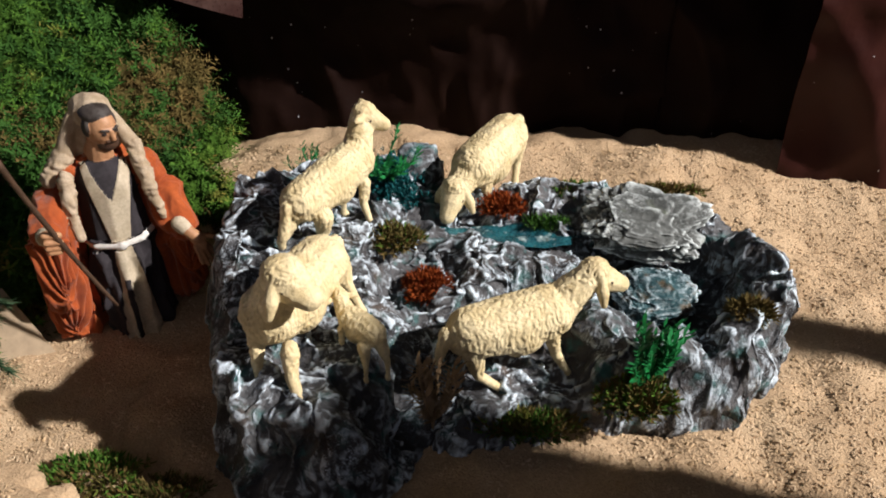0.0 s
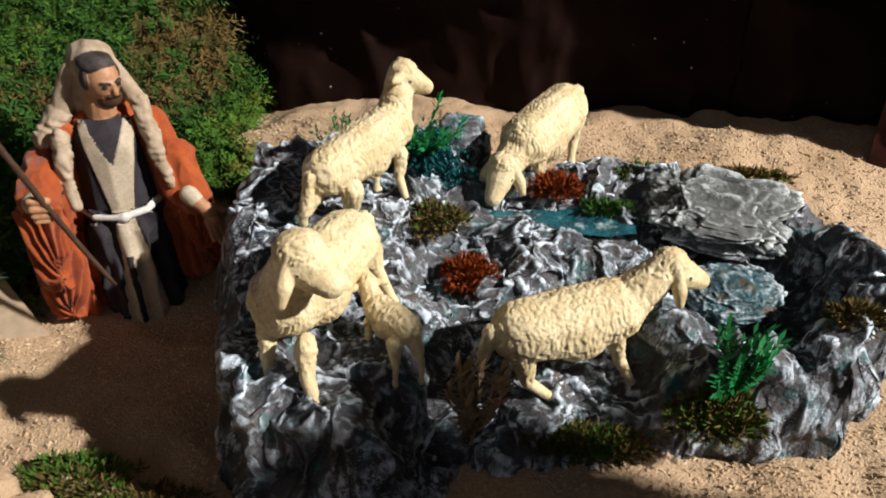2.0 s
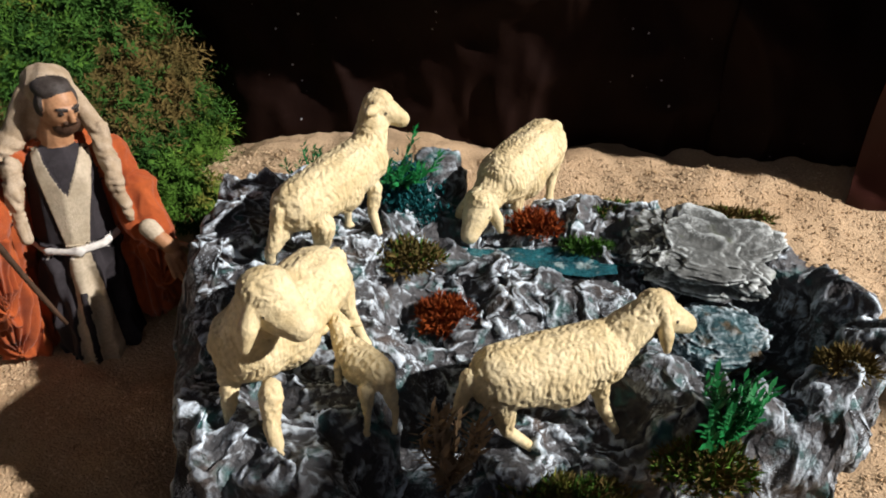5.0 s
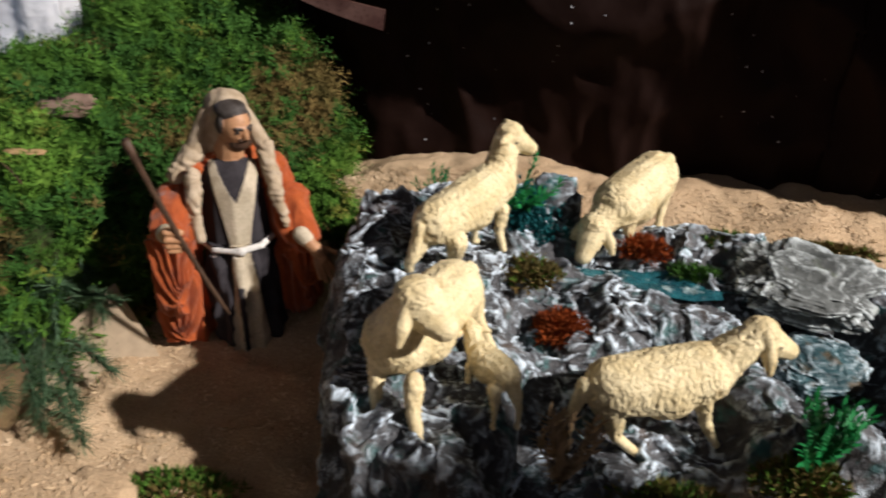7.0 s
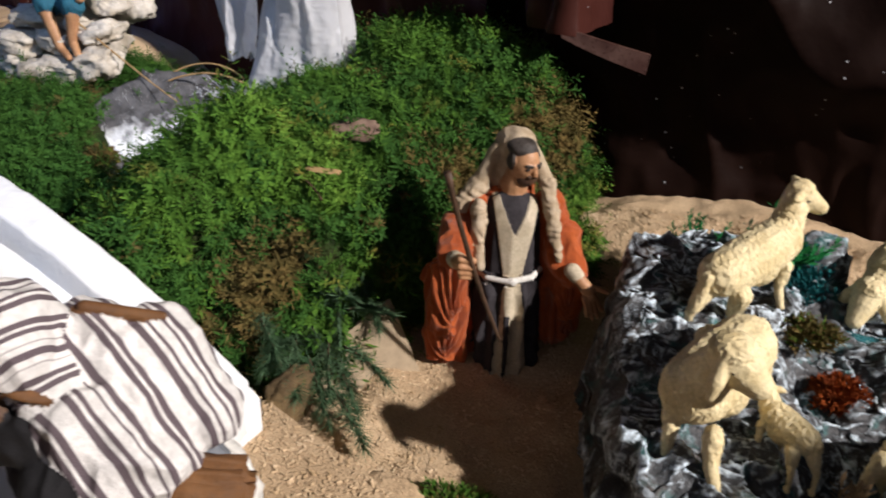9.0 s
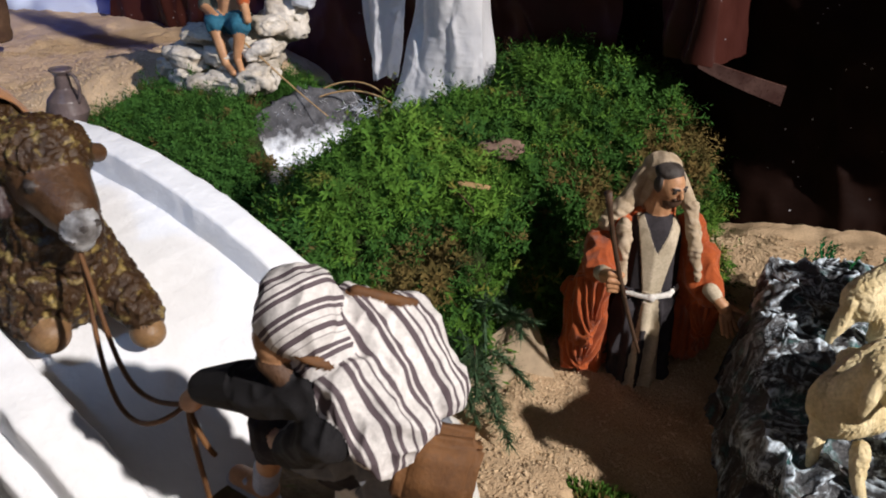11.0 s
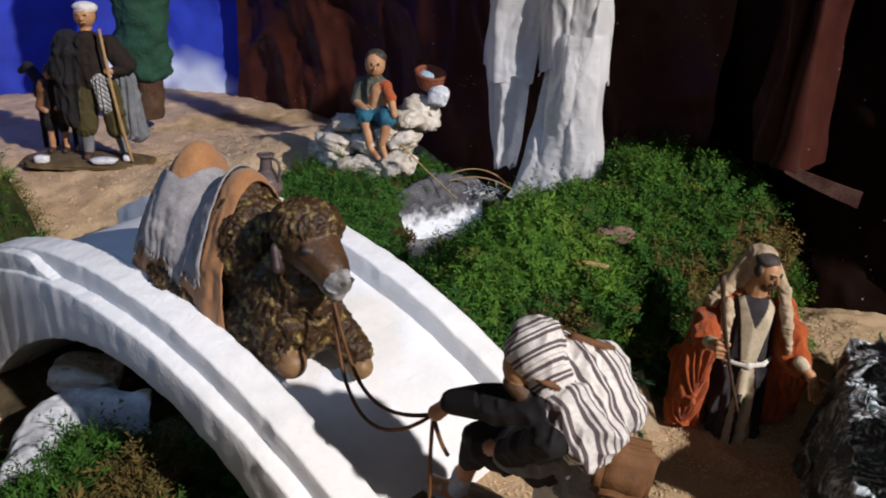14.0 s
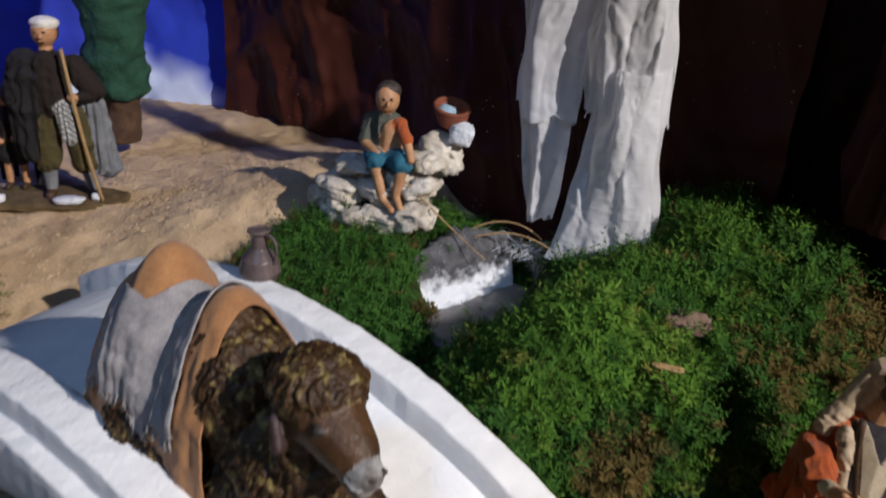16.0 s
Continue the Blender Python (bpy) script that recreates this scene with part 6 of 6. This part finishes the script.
tagged(figurine("goat_figurine", lamb, 0.0018, PAINT, 14, Matrix.Translation((-2.075, 0.925, 0.088)) @ Matrix.Diagonal((1.5, 1.5, 1.5, 1))), "small dark goat figurine behind the standing figurines", "goat figurine")
bm = bmesh.new()
tube(bm, bez(GM @ Vector((0.040, -0.037, 0.305)), GM @ Vector((0.050, -0.037, 0.2)), GM @ Vector((0.062, -0.037, 0.1)), GM @ Vector((0.084, -0.037, 0.006)), 12), 0.0036, 7)
tagged(part("walking_staff", bm, LIGHT_WOOD), "pale wooden staff of the standing figurine", "staff")
tagged(boulder("figurine_base", tuple(GM @ Vector((-0.03, 0.0, -0.006))), (0.145, 0.065, 0.012), (0, 0, 34), BASE, 51, None, 5, 0.12), "brown oval base of the standing figurines", "base")
for c, r in (((0.025, -0.055, 0.012), (0.030, 0.014, 0.008)), ((-0.115, -0.05, 0.010), (0.018, 0.010, 0.010)), ((0.07, -0.03, 0.012), (0.010, 0.008, 0.008))):
    tagged(boulder("white_stone", tuple(GM @ Vector(c)), r, (0, 0, 34), FROST, int(abs(c[0]) * 900) + 3, None, 3, 0.2), "small white stone on the oval base", "stone")

# ---- green felt tree ----
tree = tagged(new("tree"), "dark green felt cypress with a short brown trunk", "tree")


def lathe(name, c, rings, material, parent, seed, amp, seg=40, per=3):
    zs = np.linspace(rings[0][0], rings[-1][0], per * len(rings) * 4)
    rs = np.interp(zs, [r[0] for r in rings], [r[1] for r in rings])
    a = np.linspace(0, 2 * np.pi, seg, endpoint=False)
    V = np.concatenate([np.stack([c[0] + r * np.cos(a), c[1] + r * np.sin(a), np.full(seg, c[2] + z)], 1) for z, r in zip(zs, rs)])
    d = V - np.array(c)
    d[:, 2] = 0
    d /= np.linalg.norm(d, axis=1, keepdims=True) + 1e-9
    V = V + d * (amp * (fbm(V, 22, 3, seed) + 0.5 * ridged(V * [1, 1, 0.4], 30, 2, seed)))[:, None]
    F = [(i * seg + j, i * seg + (j + 1) % seg, (i + 1) * seg + (j + 1) % seg, (i + 1) * seg + j) for i in range(len(zs) - 1) for j in range(seg)]
    F += [tuple(range(seg))[::-1], tuple((len(zs) - 1) * seg + j for j in range(seg))]
    return link(name, from_arrays(name, V, F), material, parent)


lathe("trunk", (-2.03, 1.20, 0.13), [(0, 0.036), (0.13, 0.040)], BARK, tree, 3, 0.006)
lathe("crown", (-2.03, 1.20, 0.13), [(0.105, 0.040), (0.12, 0.052), (0.2, 0.064), (0.35, 0.074), (0.6, 0.072), (0.85, 0.05), (0.95, 0.01)], TREE_GREEN, tree, 4, 0.012, 60, 5)

# ---- jug, stones and small things ----
jug = tagged(new("jug"), "small dark glazed clay jug at the end of the parapet", "jug")
J = (-1.085, 0.600, 0.262)
lathe("body", J, [(0, 0.012), (0.004, 0.020), (0.02, 0.026), (0.036, 0.022), (0.05, 0.010), (0.066, 0.0085), (0.072, 0.013), (0.073, 0.010)], JUG, jug, 3, 0.0003, 28, 3)
bm = bmesh.new()
tube(bm, bez(Vector(J) + Vector((0.009, 0, 0.068)), Vector(J) + Vector((0.028, 0, 0.075)), Vector(J) + Vector((0.032, 0, 0.05)), Vector(J) + Vector((0.022, 0, 0.034)), 12), 0.0022, 6)
part("handle", bm, JUG, jug)
bm = bmesh.new()
tube(bm, [(J[0] + 0.0125 * math.cos(a), J[1] + 0.0125 * math.sin(a), J[2] + 0.0725) for a in [q * 6.2832 / 20 for q in range(21)]], 0.0018, 6)
part("rim", bm, JUG, bpy.data.objects["body"], "pale worn rim")

tagged(boulder("pale_stone", (-1.245, 0.362, 0.010), (0.052, 0.044, 0.020), (4, 8, 35), STONE, 61, None, 5, 0.16), "flat pale mossy stone under the bridge", "stone")
spine = bez((-1.12, 0.37, -0.015), (-1.27, 0.25, -0.005), (-1.12, 0.21, -0.005), (-1.02, 0.05, -0.02), 70)
V = []
for i, p in enumerate(spine):
    d = (spine[min(i + 1, 69)] - spine[max(i - 1, 0)]).normalized()
    side, wide = Vector((d.y, -d.x, 0)), 0.046 * math.sin(math.pi * min(0.08 + i / 50, 0.5))
    for j in range(28):
        f = j / 27 * 2 - 1
        V.append(p + side * f * wide * 1.05 + Vector((0, 0, 0.036 * (1 - abs(f) ** 2.6) - 0.03 * abs(f) ** 6)))
V = np.array([v[:] for v in V])
V[:, 2] += 0.010 * fbm(V, 22, 3, 62) + 0.008 * (0.42 - np.abs(vnoise(V, 38, 63)))
V[:, 0] += 0.006 * vnoise(V, 30, 64)
tagged(link("frozen_stream", from_arrays("frozen_stream", V, grid(28, 70)), FROST), "white frozen stream flowing from under the bridge", "ice")
for i, (c, r, lab) in enumerate((((-0.40, 0.505, 0.030), (0.030, 0.018, 0.018), "crumbly pale stone at the edge of the board"), ((-0.36, 0.492, 0.022), (0.024, 0.014, 0.014), "small crumbly stone at the edge of the board"),
                                 ((-0.56, 0.60, 0.03), (0.035, 0.018, 0.028), "brown stone at the foot of the moss hill"), ((-0.345, 0.975, 0.02), (0.03, 0.02, 0.02), "crumbly pale stone at the foot of the hill"))):
    tagged(boulder("stone", c, r, (0, 5, i * 40), SAND if i != 2 else BASE, 70 + i, None, 4, 0.3), lab, "stone")

bm = bmesh.new()
vs = [bm.verts.new(v) for v in ((-0.455, 0.735, -0.012), (-0.53, 0.650, -0.012), (-0.575, 0.675, 0.02), (-0.500, 0.742, 0.085))]
bm.faces.new(vs)
r = bmesh.ops.extrude_face_region(bm, geom=bm.faces[:])
bmesh.ops.translate(bm, vec=(-0.006, 0.006, -0.004), verts=[g for g in r["geom"] if isinstance(g, bmesh.types.BMVert)])
tagged(part("board", bm, CARD, shade=False), "beige triangular board leaning at the foot of the hill", "board")


def pine_twig(base, tip, seed, label):
    rg = random.Random(seed)
    bm = bmesh.new()
    base, tip = Vector(base), Vector(tip)
    path = bez(base, base.lerp(tip, 0.3) + Vector((0, 0, 0.008)), base.lerp(tip, 0.7) + Vector((0, 0, 0.006)), tip, 12)
    root = tagged(new("pine_twig"), label, "twig")
    tube(bm, path, [0.0016 - 0.00009 * i for i in range(12)], 6)
    part("stem", bm, BARK, root)
    bm = bmesh.new()
    for i in range(300):
        f = rg.uniform(0.05, 1.0) * 10.99
        p = path[int(f)].lerp(path[int(f) + 1], f % 1)
        d = (path[int(f) + 1] - path[int(f)]).normalized()
        s = Vector((rg.gauss(0, 1), rg.gauss(0, 1), rg.gauss(0, 0.7))).normalized()
        q = (d * 0.8 + s).normalized() * rg.uniform(0.014, 0.024)
        wv = q.cross(s).normalized() * 0.0009
        bm.faces.new([bm.verts.new(v) for v in (p - wv, p + wv, p + q)])
    part("needles", bm, PINE, root)


for i, (a, b) in enumerate((((-0.606, 0.705, 0.085), (-0.545, 0.66, 0.05)), ((-0.60, 0.69, 0.07), (-0.555, 0.62, 0.04)), ((-0.56, 0.73, 0.11), (-0.534, 0.675, 0.06)), ((-0.545, 0.75, 0.10), (-0.500, 0.71, 0.06)),
                            ((-0.55, 0.68, 0.06), (-0.515, 0.61, 0.03)), ((-0.56, 0.65, 0.05), (-0.505, 0.587, 0.02)), ((-0.53, 0.68, 0.05), (-0.472, 0.664, 0.03)), ((-0.53, 0.66, 0.04), (-0.485, 0.615, 0.02)),
                            ((-0.52, 0.63, 0.03), (-0.458, 0.576, 0.012)), ((-0.59, 0.655, 0.06), (-0.585, 0.60, 0.06)), ((-0.62, 0.65, 0.09), (-0.57, 0.61, 0.06)), ((-0.58, 0.70, 0.09), (-0.53, 0.705, 0.10)),
                            ((-0.54, 0.71, 0.08), (-0.49, 0.725, 0.075)), ((-0.58, 0.64, 0.05), (-0.54, 0.585, 0.045)))):
    pine_twig(a, b, i, "green pine twig laid at the foot of the moss hill")

# leaf, bark and stalks on the hill
def hz(x, y):
    return float(hill_height(np.array([x]), np.array([y]))[0])


tagged(boulder("bark_piece", (-0.611, 0.893, 0.226), (0.028, 0.020, 0.005), (15, 5, 20), pbr("bark_scrap", (0.24, 0.16, 0.12), (0.15, 0.095, 0.07), 60, 0.9, 0.5, 200), 81, None, 4, 0.55), "flat brown piece of bark in the moss", "bark")
tagged(boulder("pale_leaf", (-0.608, 0.795, 0.208), (0.021, 0.0055, 0.0016), (10, 5, 15), LIGHT_WOOD, 82, None, 3, 0.3), "narrow pale dry leaf on the moss", "leaf")
for a, b in (((-0.635, 0.775), (-0.588, 0.75)), ((-0.51, 0.72), (-0.50, 0.66)), ((-0.47, 0.86), (-0.50, 0.80))):
    bm = bmesh.new()
    za, zb = hz(*a) + 0.036, hz(*b) + 0.040
    tube(bm, bez((*a, za), (a[0], a[1], za + 0.01), (b[0], b[1], zb + 0.01), (*b, zb), 10), 0.0012, 5)
    tagged(part("dry_stalk", bm, BARK), "thin brown dry stalk in the moss", "stalk")
